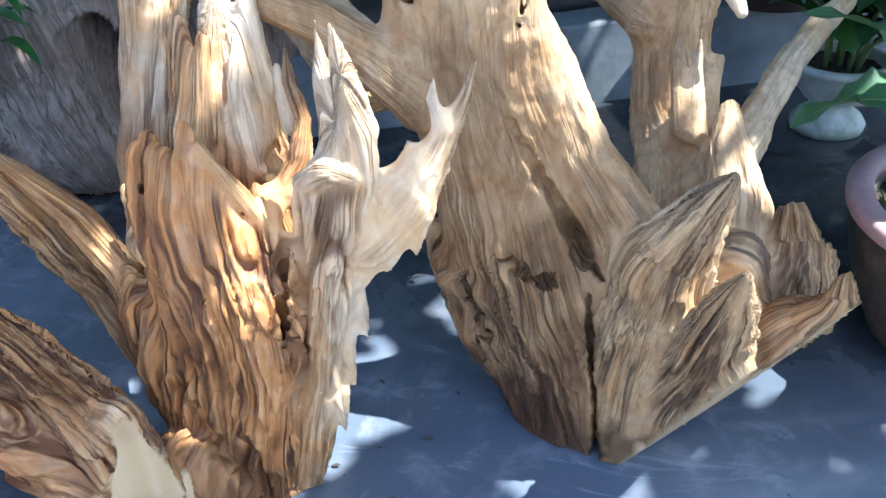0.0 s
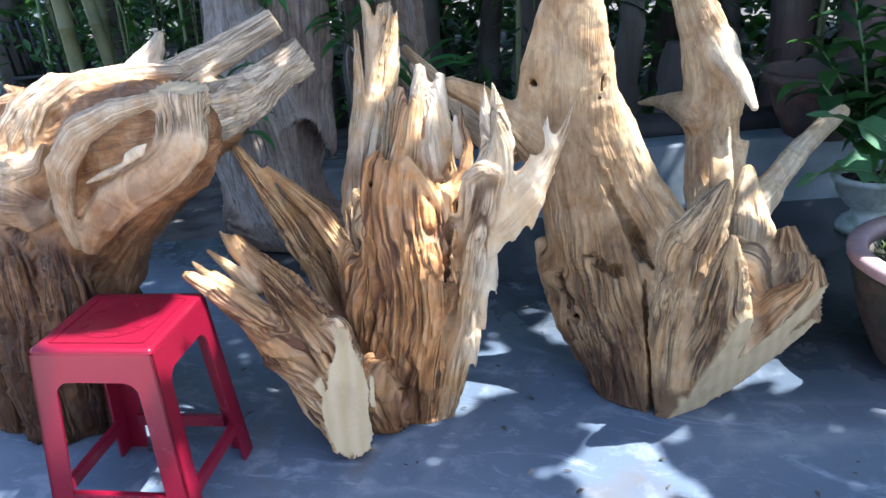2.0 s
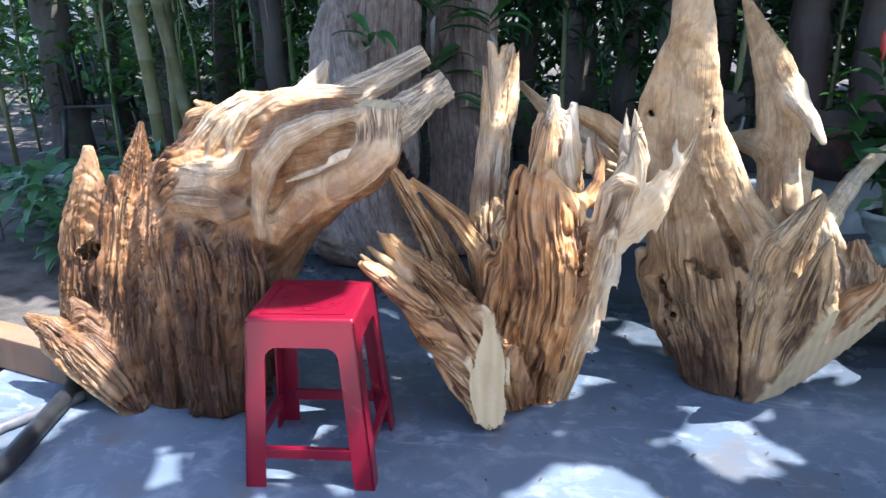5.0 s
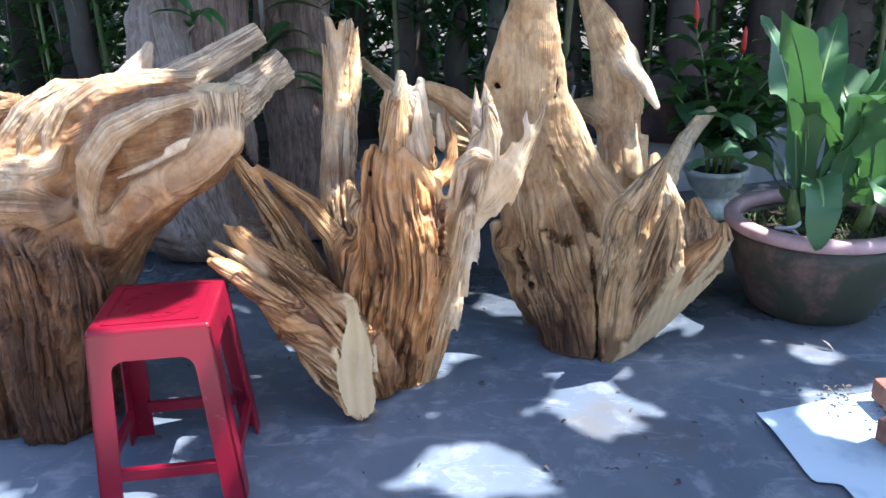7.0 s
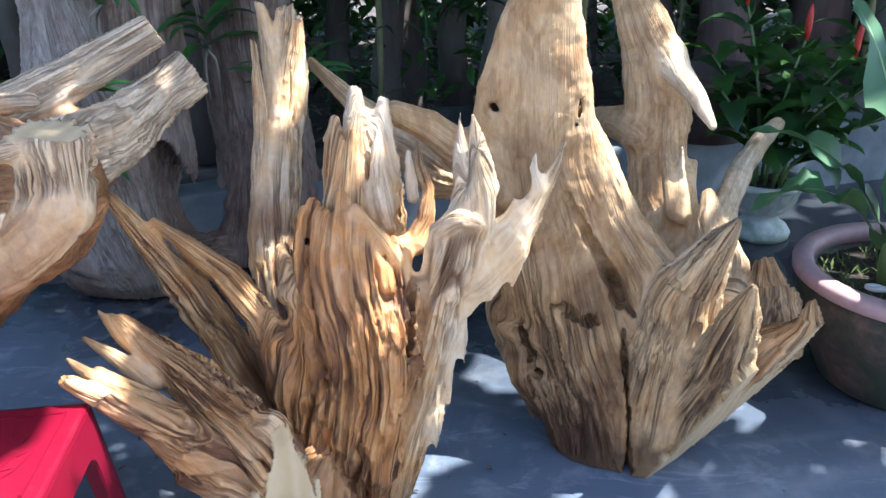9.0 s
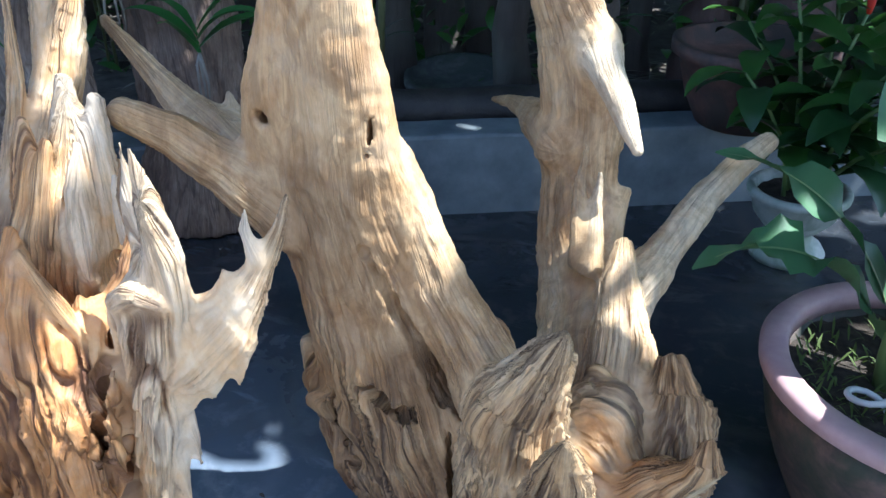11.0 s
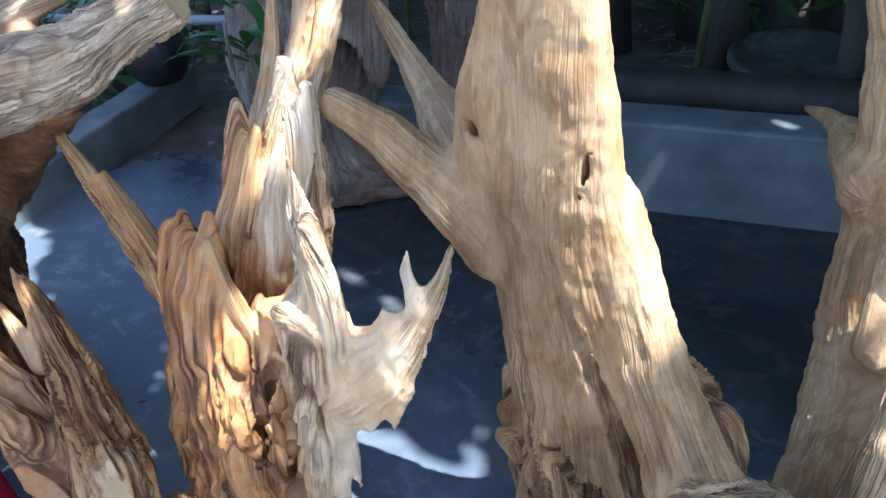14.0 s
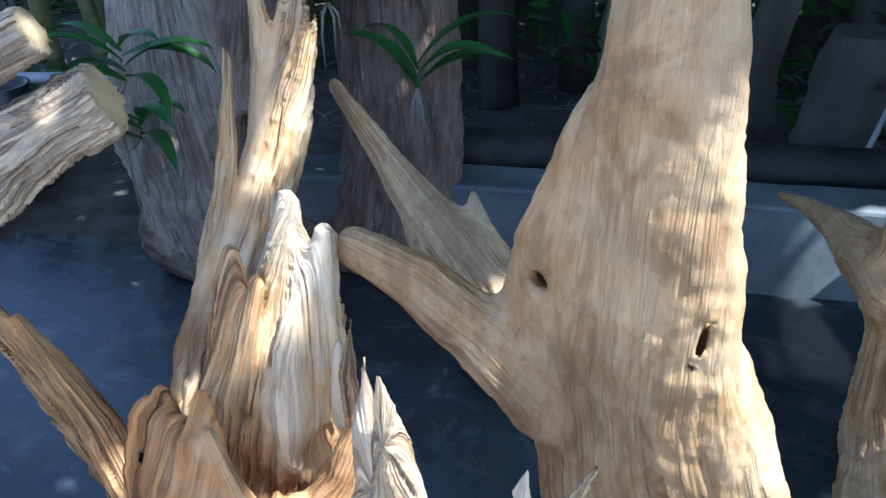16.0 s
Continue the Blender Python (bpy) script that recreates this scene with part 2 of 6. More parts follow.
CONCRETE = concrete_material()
CURB = plain_material("curb_concrete", (0.10, 0.12, 0.13), (0.21, 0.24, 0.25), 0.6, 5, 0.4, 0, 0.4)
DIRT = plain_material("dirt", (0.060, 0.052, 0.045), (0.16, 0.14, 0.12), 0.95, 6, 0.2, 0, 0.9)
BARK = bark_material("bark", (0.036, 0.028, 0.022), (0.12, 0.095, 0.075))
BARK_RED = bark_material("red_bark", (0.05, 0.03, 0.025), (0.15, 0.09, 0.075))
BAMBOO = plain_material("bamboo", (0.085, 0.095, 0.035), (0.20, 0.19, 0.075), 0.5, 6)
LEAF = leaf_material("leaf", (0.030, 0.085, 0.020), (0.075, 0.17, 0.035))
LEAF_DARK = leaf_material("dark_leaf", (0.014, 0.042, 0.016), (0.04, 0.10, 0.03), 0.4, 0.25)
LEAF_ORCHID = leaf_material("orchid_leaf", (0.022, 0.085, 0.022), (0.05, 0.15, 0.03), 0.38, 0.2)
LEAF_BROAD = leaf_material("broad_leaf", (0.050, 0.130, 0.060), (0.10, 0.21, 0.095), 0.42, 0.22)
STEM = plain_material("stem", (0.10, 0.17, 0.05), (0.20, 0.27, 0.09), 0.5, 12)
FLOWER = plain_material("flower", (0.45, 0.02, 0.015), (0.65, 0.06, 0.03), 0.45, 30)
DEADLEAF = plain_material("dead_frond", (0.16, 0.14, 0.11), (0.30, 0.27, 0.22), 0.8, 10)


# ---- building helpers ----
def part(name, bm, material, parent, label=""):
    me = bpy.data.meshes.new(name)
    bm.to_mesh(me)
    bm.free()
    me.materials.append(material)
    ob = new(name, me)
    ob.parent = parent
    if label:
        ob["label"] = label
    return ob


def thing(name, place, label, category, group="", kind="", turn=0.0):
    ob = new(name)
    ob.empty_display_size = 0.1
    ob.matrix_basis = pose(*place, 0, 0, turn)
    return tagged(ob, label, category, group, kind)


def single(name, bm, material, label, category, group="", kind="", m=Matrix()):
    ob = part(name, bm, material, None)
    ob.matrix_basis = m
    return tagged(ob, label, category, group, kind)


def smooth(bm):
    for f in bm.faces:
        f.smooth = True
    return bm


def raw_mesh(name, verts, faces, material, soft=True):
    me = bpy.data.meshes.new(name)
    me.from_pydata(verts, [], faces)
    if soft:
        me.polygons.foreach_set("use_smooth", [True] * len(me.polygons))
    me.materials.append(material)
    return me


def box(bm, size, at=(0, 0, 0), bevel=0.0, turn=(0, 0, 0)):
    r = bmesh.ops.create_cube(bm, size=1.0, matrix=pose(*at, *turn) @ Matrix.Diagonal((*size, 1)))
    if bevel:
        es = {e for v in r["verts"] for e in v.link_edges}
        bmesh.ops.bevel(bm, geom=list(es), offset=bevel, segments=2, affect="EDGES", profile=0.7)
    return bm


def tube(bm, points, radii, sides=10, wobble=0.0, seed=0):
    """A tapered tube along points, closed at both ends."""
    rng = random.Random(seed)
    pts = [Vector(p) for p in points]
    rings = []
    ref = Vector((0.31, 0.17, 0.93))
    for i, p in enumerate(pts):
        d = (pts[min(i + 1, len(pts) - 1)] - pts[max(i - 1, 0)]).normalized()
        if abs(d.dot(ref)) > 0.97:
            ref = Vector((0.9, 0.2, 0.1))
        a = d.cross(ref).normalized()
        b = d.cross(a)
        r = radii[i] if hasattr(radii, "__len__") else radii
        ring = []
        for k in range(sides):
            w = 2 * math.pi * k / sides
            q = r * (1 + wobble * (rng.random() - 0.5))
            ring.append(bm.verts.new(p + (a * math.cos(w) + b * math.sin(w)) * q))
        rings.append(ring)
    for r0, r1 in zip(rings, rings[1:]):
        for k in range(sides):
            bm.faces.new((r0[k], r0[(k + 1) % sides], r1[(k + 1) % sides], r1[k])).smooth = True
    bm.faces.new(list(reversed(rings[0])))
    bm.faces.new(rings[-1])
    bmesh.ops.recalc_face_normals(bm, faces=bm.faces[:])
    return bm


def lathe(bm, profile, sides=40, wobble=0.0, seed=0, ring_shape=False):
    """A turned body from (radius, height) pairs, open at both ends unless the radius is near nought."""
    rng = random.Random(seed)
    rings = []
    for r, z in profile:
        ring = [bm.verts.new(((r * (1 + wobble * (rng.random() - 0.5))) * math.cos(2 * math.pi * k / sides),
                              r * math.sin(2 * math.pi * k / sides), z)) for k in range(sides)]
        rings.append(ring)
    for r0, r1 in zip(rings, rings[1:] + (rings[:1] if ring_shape else [])):
        for k in range(sides):
            bm.faces.new((r0[k], r0[(k + 1) % sides], r1[(k + 1) % sides], r1[k])).smooth = True
    if not ring_shape:
        bm.faces.new(list(reversed(rings[0])))
        bm.faces.new(rings[-1])
    bmesh.ops.recalc_face_normals(bm, faces=bm.faces[:])
    return bm


def blade_data(length, width, droop, fold, rng, steps=7, shape=0.5, wave=0.0, lift=0.9, twist=0.0):
    """Vertices and faces of one leaf from its foot along +x, rising and then bending down. shape: where it is widest."""
    verts, faces = [], []
    x = z = 0.0
    a = lift
    for i in range(steps + 1):
        s = i / steps
        w = width * 0.5 * (min(1.0, 0.25 + s / shape * 0.75) if s < shape else max(0.0, 1 - ((s - shape) / (1 - shape)) ** 1.7) ** 0.8)
        w = max(w, width * 0.02)
        up = fold * w
        k = wave * math.sin(s * 17 + rng.random()) * w
        tw = twist * s
        for side in (-1, 0, 1):
            y = side * w
            h = (up + k * side) if side else 0.0
            verts.append((x - math.sin(a) * h * 0.5, y * math.cos(tw), z + h + y * math.sin(tw)))
        x += math.cos(a) * length / steps
        z += math.sin(a) * length / steps
        a -= droop / steps * (0.5 + s)
    for i in range(steps):
        o = i * 3
        faces += [(o, o + 3, o + 4, o + 1), (o + 1, o + 4, o + 5, o + 2)]
    return verts, faces


def blade_mesh(name, material, *args, **kw):
    v, f = blade_data(*args, **kw)
    return raw_mesh(name, v, f, material)


class Bunch:
    """Collects many leaves into one mesh."""

    def __init__(self):
        self.v, self.f = [], []

    def add(self, data, m):
        o = len(self.v)
        self.v += [tuple(m @ Vector(p)) for p in data[0]]
        self.f += [tuple(i + o for i in f) for f in data[1]]

    def make(self, name, material):
        return raw_mesh(name, self.v, self.f, material)


# ---- driftwood: limbs melted into one solid, with torn ends, sawn faces and running grain ----
def lattice(i, j, k, seed):
    h = (i * 374761393 + j * 668265263 + k * 1274126177 + seed * 974711).astype(np.uint32)
    h = (h ^ (h >> np.uint32(13))) * np.uint32(1274126177)
    return ((h ^ (h >> np.uint32(16))) & np.uint32(0xFFFF)).astype(np.float32) / 32767.5 - 1.0


def value_noise(p, seed=0):
    """Smooth noise in -1..1 at the rows of p."""
    p = np.asarray(p, dtype=np.float32)
    c = np.floor(p).astype(np.int64)
    f = p - c
    f = f * f * (3 - 2 * f)
    out = np.zeros(len(p), dtype=np.float32)
    for dx in (0, 1):
        for dy in (0, 1):
            for dz in (0, 1):
                w = (f[:, 0] if dx else 1 - f[:, 0]) * (f[:, 1] if dy else 1 - f[:, 1]) * (f[:, 2] if dz else 1 - f[:, 2])
                out += w * lattice(c[:, 0] + dx, c[:, 1] + dy, c[:, 2] + dz, seed)
    return out


def fractal(p, seed=0, octaves=3):
    total, amp = 0.0, 1.0
    for o in range(octaves):
        total = total + amp * value_noise(p * (2 ** o), seed + o * 17)
        amp *= 0.5
    return total / (2 - 2 ** (1 - octaves))


class Driftwood:
    def __init__(self, cell, blend=0.02, grain=0.008, seed=0):
        self.cell, self.blend, self.grain, self.seed = cell, blend, grain, seed
        self.limbs, self.planes, self.holes, self.stains = [], [], [], []

    def limb(self, points, flat=0.75, tone=0.5, jag=0.0, axis=(0, 1, 0), cut=None, rough=1.0, grain=None):
        n = np.array(axis, dtype=np.float32)
        if cut:
            c = np.array(cut[1], dtype=np.float32)
            cut = (np.array(cut[0], dtype=np.float32), c / np.linalg.norm(c))
        self.limbs.append((np.array(points, dtype=np.float32), flat, tone, jag, n / np.linalg.norm(n), cut, rough, grain))

    def saw(self, at, normal):
        n = np.array(normal, dtype=np.float32)
        self.planes.append((np.array(at, dtype=np.float32), n / np.linalg.norm(n)))

    def hollow(self, points, flat=2.6):
        self.holes.append((np.array(points, dtype=np.float32), flat, 0.0, 0.0, np.array((0, 1, 0), dtype=np.float32), None, 1.0, None))

    def stain_shade(self, at, reach, amount):
        """A dark ragged-rimmed patch: weather stains at bases, painted shade in crevices and undersides."""
        self.stains.append((np.array(at, dtype=np.float32), reach, amount))

    def measure_limb(self, limb, p, full=False):
        pts, flat, tone, jag, n, cut, rough, grain = limb
        q = p + ((1 / flat - 1) * (p @ n))[:, None] * n
        a = pts[:, :3] + ((1 / flat - 1) * (pts[:, :3] @ n))[:, None] * n
        best = np.full(len(p), 9.0, dtype=np.float32)
        u = np.zeros(len(p), dtype=np.float32)
        side = np.zeros((len(p), 2), dtype=np.float32)
        thick = np.full(len(p), pts[0, 3], dtype=np.float32)
        run = 0.0
        want = full or jag > 0
        steps = np.diff(a, axis=0)
        steps = steps / (np.linalg.norm(steps, axis=1)[:, None] + 1e-6)
        tang = np.concatenate((steps[:1], steps[:-1] + steps[1:], steps[-1:]))
        frame_a = []
        e1 = np.array((0.9, 0.43, 0.1), dtype=np.float32)
        for d0 in tang / (np.linalg.norm(tang, axis=1)[:, None] + 1e-6):
            e1 = e1 - (e1 @ d0) * d0
            e1 = e1 / (np.linalg.norm(e1) + 1e-6)
            frame_a.append((e1, np.cross(d0, e1)))
        for i in range(len(pts) - 1):
            ba = a[i + 1] - a[i]
            size = float(np.linalg.norm(ba)) + 1e-6
            pa = q - a[i]
            h = np.clip(pa @ ba / (size * size), 0, 1)
            off = pa - h[:, None] * ba
            d = np.sqrt((off * off).sum(1)) - (pts[i, 3] + (pts[i + 1, 3] - pts[i, 3]) * h)
            if want:
                m = d < best
                along = pa @ ba / (size * size)
                free = np.clip(along, -9 if i == 0 else 0, 9 if i == len(pts) - 2 else 1)
                off = pa - free[:, None] * ba
                u[m] = (run + free * size)[m]
                thick[m] = (pts[i, 3] + (pts[i + 1, 3] - pts[i, 3]) * h)[m]
                for c in (0, 1):
                    f0, f1 = off @ frame_a[i][c], off @ frame_a[i + 1][c]
                    side[m, c] = (f0 + (f1 - f0) * h)[m]
            best = np.minimum(best, d)
            run += size
        best = best * (0.5 + 0.5 * flat)
        if jag > 0:
            torn = jag * (0.6 + 0.9 * fractal(np.column_stack((side * 55, side[:, :1] * 0 + self.seed)), 5, 2)) - pts[0, 3]
            best = np.maximum(best, (torn - u) * 0.7)
        if cut:
            best = np.maximum(best, (p - cut[0]) @ cut[1])
        return (best, u, side, thick * (0.4 + 0.6 * flat)) if full else best

    def build(self, name, material):
        cell = self.cell
        allp = np.concatenate([l[0] for l in self.limbs])
        lo = (allp[:, :3] - allp[:, 3:]).min(0) - 0.04
        hi = (allp[:, :3] + allp[:, 3:]).max(0) + 0.04
        lo[2] = max(lo[2], -0.03)
        dims = np.ceil((hi - lo) / cell).astype(int) + 1
        field = np.full(dims, 0.5, dtype=np.float32)
        axes = [lo[i] + cell * np.arange(dims[i], dtype=np.float32) for i in range(3)]
        k = self.blend

        def region(limb, margin):
            pts = limb[0]
            a = np.floor(((pts[:, :3] - pts[:, 3:]).min(0) - margin - lo) / cell).astype(int).clip(0, dims - 1)
            b = np.ceil(((pts[:, :3] + pts[:, 3:]).max(0) + margin - lo) / cell).astype(int).clip(1, dims)
            s = tuple(slice(a[i], b[i]) for i in range(3))
            g = np.meshgrid(*(axes[i][s[i]] for i in range(3)), indexing="ij")
            return s, np.stack([x.ravel() for x in g], 1), g[0].shape

        for limb in self.limbs:
            s, p, shape = region(limb, 0.05)
            if min(shape) == 0:
                continue
            d = self.measure_limb(limb, p).reshape(shape)
            old = field[s]
            h = np.clip(0.5 + 0.5 * (old - d) / k, 0, 1)
            field[s] = old + (d - old) * h - k * h * (1 - h)
        for limb in self.holes:
            s, p, shape = region(limb, 0.07)
            if min(shape) == 0:
                continue
            d = (self.measure_limb(limb, p) + 0.005 * value_noise(p * 70, 61) + 0.006 * value_noise(p * 28, 63)).reshape(shape)
            field[s] = np.maximum(field[s], -d)
        g = np.meshgrid(*axes, indexing="ij", sparse=True)
        for at, n in self.planes:
            field = np.maximum(field, (g[0] - at[0]) * n[0] + (g[1] - at[1]) * n[1] + (g[2] - at[2]) * n[2])
        field = np.maximum(field, 0.001 - g[2] + 0 * g[0] + 0 * g[1])
        field[0], field[-1], field[:, 0], field[:, -1], field[:, :, 0], field[:, :, -1] = 0.5, 0.5, 0.5, 0.5, 0.5, 0.5
        v, quads = self.skin(field)
        v = v * cell + lo
        me = bpy.data.meshes.new(name)
        me.vertices.add(len(v))
        me.vertices.foreach_set("co", v.astype(np.float32).ravel())
        me.loops.add(len(quads) * 4)
        me.loops.foreach_set("vertex_index", quads.astype(np.int32).ravel())
        me.polygons.add(len(quads))
        me.polygons.foreach_set("loop_start", np.arange(0, len(quads) * 4, 4, dtype=np.int32))
        me.polygons.foreach_set("use_smooth", np.ones(len(quads), dtype=bool))
        me.update(calc_edges=True)
        nor = np.zeros(len(v) * 3, dtype=np.float32)
        me.vertices.foreach_get("normal", nor)
        self.dress(me, v.astype(np.float32), nor.reshape(-1, 3))
        me.materials.append(material)
        me.validate()
        return me

    def skin(self, f):
        """Surface nets: one vertex for each cell that the surface crosses, one quad for each crossed edge."""
        n = f < 0
        nx, ny, nz = f.shape
        count = np.zeros((nx - 1, ny - 1, nz - 1), dtype=np.int8)
        for dx in (0, 1):
            for dy in (0, 1):
                for dz in (0, 1):
                    count += n[dx:nx - 1 + dx, dy:ny - 1 + dy, dz:nz - 1 + dz]
        ii, jj, kk = np.nonzero((count > 0) & (count < 8))
        ids = np.full(count.shape, -1, dtype=np.int32)
        ids[ii, jj, kk] = np.arange(len(ii))
        total = np.zeros((len(ii), 3), dtype=np.float64)
        num = np.zeros(len(ii))
        corner = [(a, b, c) for a in (0, 1) for b in (0, 1) for c in (0, 1)]
        for c0 in corner:
            for ax in range(3):
                if c0[ax]:
                    continue
                c1 = list(c0)
                c1[ax] = 1
                v0, v1 = f[ii + c0[0], jj + c0[1], kk + c0[2]], f[ii + c1[0], jj + c1[1], kk + c1[2]]
                m = (v0 < 0) != (v1 < 0)
                t = np.where(m, v0 / np.where(m, v0 - v1, 1), 0)
                e = np.tile(np.array(c0, dtype=np.float64), (len(ii), 1))
                e[:, ax] += t
                total += e * m[:, None]
                num += m
        verts = total / num[:, None] + np.column_stack((ii, jj, kk))
        quads = []
        for ax in range(3):
            a, b = [i for i in range(3) if i != ax]
            s0 = [slice(1, -1)] * 3
            s1 = [slice(1, -1)] * 3
            s0[ax], s1[ax] = slice(0, -1), slice(1, None)
            cross = n[tuple(s0)] != n[tuple(s1)]
            p = np.column_stack(np.nonzero(cross))
            if not len(p):
                continue
            base = p.copy()
            base[:, a] += 1
            base[:, b] += 1
            q = []
            for da, db in ((0, 0), (-1, 0), (-1, -1), (0, -1)):
                c = base.copy()
                c[:, a] += da
                c[:, b] += db
                q.append(ids[c[:, 0], c[:, 1], c[:, 2]])
            q = np.column_stack(q)
            inside = n[base[:, 0], base[:, 1], base[:, 2]]
            flip = inside if ax != 1 else ~inside
            q[~flip] = q[~flip][:, ::-1]
            quads.append(q)
        quads = np.concatenate(quads)
        return verts, quads[(quads >= 0).all(1)]

    def dress(self, me, v, nor):
        """Ridges, cracks and waves along the grain, and the marks that the material reads, recess shade among them."""
        d, us, sides, thick = [], [], [], []
        for limb in self.limbs:
            a, b, c, r = self.measure_limb(limb, v, True)
            d.append(a), us.append(b), sides.append(c), thick.append(r)
        d = np.stack(d)
        w = np.exp(-np.clip(d - d.min(0), 0, 1) / 0.012)
        w /= w.sum(0)
        flow = np.zeros((len(v), 3), dtype=np.float32)
        tone = np.zeros(len(v), dtype=np.float32)
        rise = np.zeros(len(v), dtype=np.float32)
        groove_shade = np.zeros(len(v), dtype=np.float32)
        coarse = np.zeros(len(v), dtype=np.float32)
        body = np.zeros(len(v), dtype=np.float32)
        groups = {}
        for i, limb in enumerate(self.limbs):
            groups.setdefault(limb[7] or i, []).append(i)
            tone += w[i] * limb[2]
            coarse += w[i] * limb[6]
            body += w[i] * np.clip(thick[i] / 0.05, 0.1, 1.0)
        best = np.zeros(len(v), dtype=np.float32)
        for members in groups.values():
            i = members[0]
            part_w = w[members].sum(0)
            m = part_w > 0.03
            if not m.any():
                continue
            u, s, pw = us[i][m], sides[i][m], part_w[m]
            far = np.sqrt((s * s).sum(1)) + 1e-5
            usual = float(np.median(far))
            s = s * ((usual + 0.15 * (far - usual)) / far)[:, None]
            def two(scale, k):
                at = np.column_stack((u, s)) * scale
                return np.column_stack((value_noise(at, k + i), value_noise(at, k + 26 + i)))

            q = np.column_stack((u, s + 0.020 * two((4.5, 8, 8), 31) + 0.0030 * two((13, 26, 26), 71))) + i * 1.7
            ridge = np.clip(1 - np.abs(value_noise(q * (1.5, 50, 50), 3 + i)) * 3.2, 0, 1)
            split = np.clip(1 - np.abs(value_noise(q * (2.6, 76, 76), 5 + i)) * 2.4, 0, 1)
            fine = value_noise(q * (4, 120, 120), 9 + i)
            wide = value_noise(q * (1.4, 17, 17), 13 + i)
            crack = np.clip(1 - np.abs(value_noise(q * (1.6, 30, 30), 21 + i)) * 6, 0, 1) * np.clip(value_noise(q * (3, 11, 11), 25 + i) * 2.4 + 0.1, 0, 1)
            # worn year layers: each climbs slowly and breaks off in a sharp ledge
            phase = 3.6 * (value_noise(q * (1.5, 15, 15), 33 + i) + 0.45 * value_noise(q * (4.2, 29, 29), 37 + i) + 0.16 * value_noise(q * (15, 75, 75), 39 + i))
            layer = np.floor(phase)
            step = phase - layer
            ledge = np.where(step < 0.86, step / 0.86, (1 - step) / 0.14)
            pits = np.clip(value_noise(q * (11, 46, 46), 43 + i) * 2.2 - 0.75, 0, 1)
            rise[m] += pw * (0.22 * fine + 0.42 * wide - 0.62 * ridge - 0.40 * split - 1.4 * crack + 0.70 * (ledge - 0.5) - 0.6 * pits + 0.34)
            # Recess shade for the colour, from the same noise that carves the relief.
            groove_shade[m] += pw * np.clip(crack * 1.2 + np.clip(ridge - 0.6, 0, 1) * 0.8 + np.clip(split - 0.5, 0, 1) * 0.45 + np.clip(step - 0.86, 0, 1) * 1.6 + pits * 0.55, 0, 1)
            # Tone per layer, painted paler toward each ledge lip and darker at its foot.
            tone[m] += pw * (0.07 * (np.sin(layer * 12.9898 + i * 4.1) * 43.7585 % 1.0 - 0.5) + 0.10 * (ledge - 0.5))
            k = pw > best[m]
            at = np.flatnonzero(m)[k]
            flow[at], best[at] = q[k], pw[k]
        rise *= coarse * body
        groove_shade *= np.clip(coarse, 0, 1)
        sawn = np.zeros(len(v), dtype=np.float32)
        cuts = [(at, n, None) for at, n in self.planes] + [(*limb[5], i) for i, limb in enumerate(self.limbs) if limb[5]]
        for at, n, i in cuts:
            off = (v - at) @ n
            flat = (np.abs(off) < 0.018) & (nor @ n > 0.8)
            if i is not None:
                flat &= d[i] < 0.018
            sawn = np.maximum(sawn, flat.astype(np.float32))
            v = v - (off * flat)[:, None] * n
        keep = (1 - sawn) * (v[:, 2] > 0.006)
        lump = 0.009 * fractal(v * 17, 41, 3) + 0.009 * value_noise(v * 6.5, 43) + 0.0022 * fractal(v * 85, 47, 2)
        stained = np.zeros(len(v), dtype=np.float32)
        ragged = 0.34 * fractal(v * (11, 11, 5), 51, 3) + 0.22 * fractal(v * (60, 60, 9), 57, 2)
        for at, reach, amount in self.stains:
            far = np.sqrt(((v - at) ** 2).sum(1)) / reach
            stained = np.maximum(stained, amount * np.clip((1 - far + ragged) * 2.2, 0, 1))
        v = v + nor * (self.grain * rise * keep + lump * keep * np.clip(body, 0.45, 1) * 0.9)[:, None]
        v[:, 2] = np.maximum(v[:, 2], 0.001)
        me.vertices.foreach_set("co", v.astype(np.float32).ravel())
        for key, values, kind in (("tone", tone, "FLOAT"), ("sawn", sawn, "FLOAT"), ("groove_shade", groove_shade * keep, "FLOAT"), ("coarse", coarse, "FLOAT"), ("stain_shade", stained, "FLOAT"), ("solid", np.clip((best - 0.55) * 3.2, 0, 1), "FLOAT"), ("flow", flow, "FLOAT_VECTOR")):
            at = me.attributes.new(key, kind, "POINT")
            at.data.foreach_set("vector" if kind == "FLOAT_VECTOR" else "value", np.ascontiguousarray(values, dtype=np.float32).ravel())
        me.update()


# ---- setting ----
CURB_A, CURB_B = Vector((-0.45, 2.66, 0)), Vector((0.15, 2.89, 0))
ALONG = (CURB_B - CURB_A).normalized()
BACK = Vector((-ALONG.y, ALONG.x, 0))


def on_curb(s, back, z=0.0):
    """A place s metres along the rear curb and some metres behind its face."""
    return CURB_A + ALONG * s + BACK * back + Vector((0, 0, z))


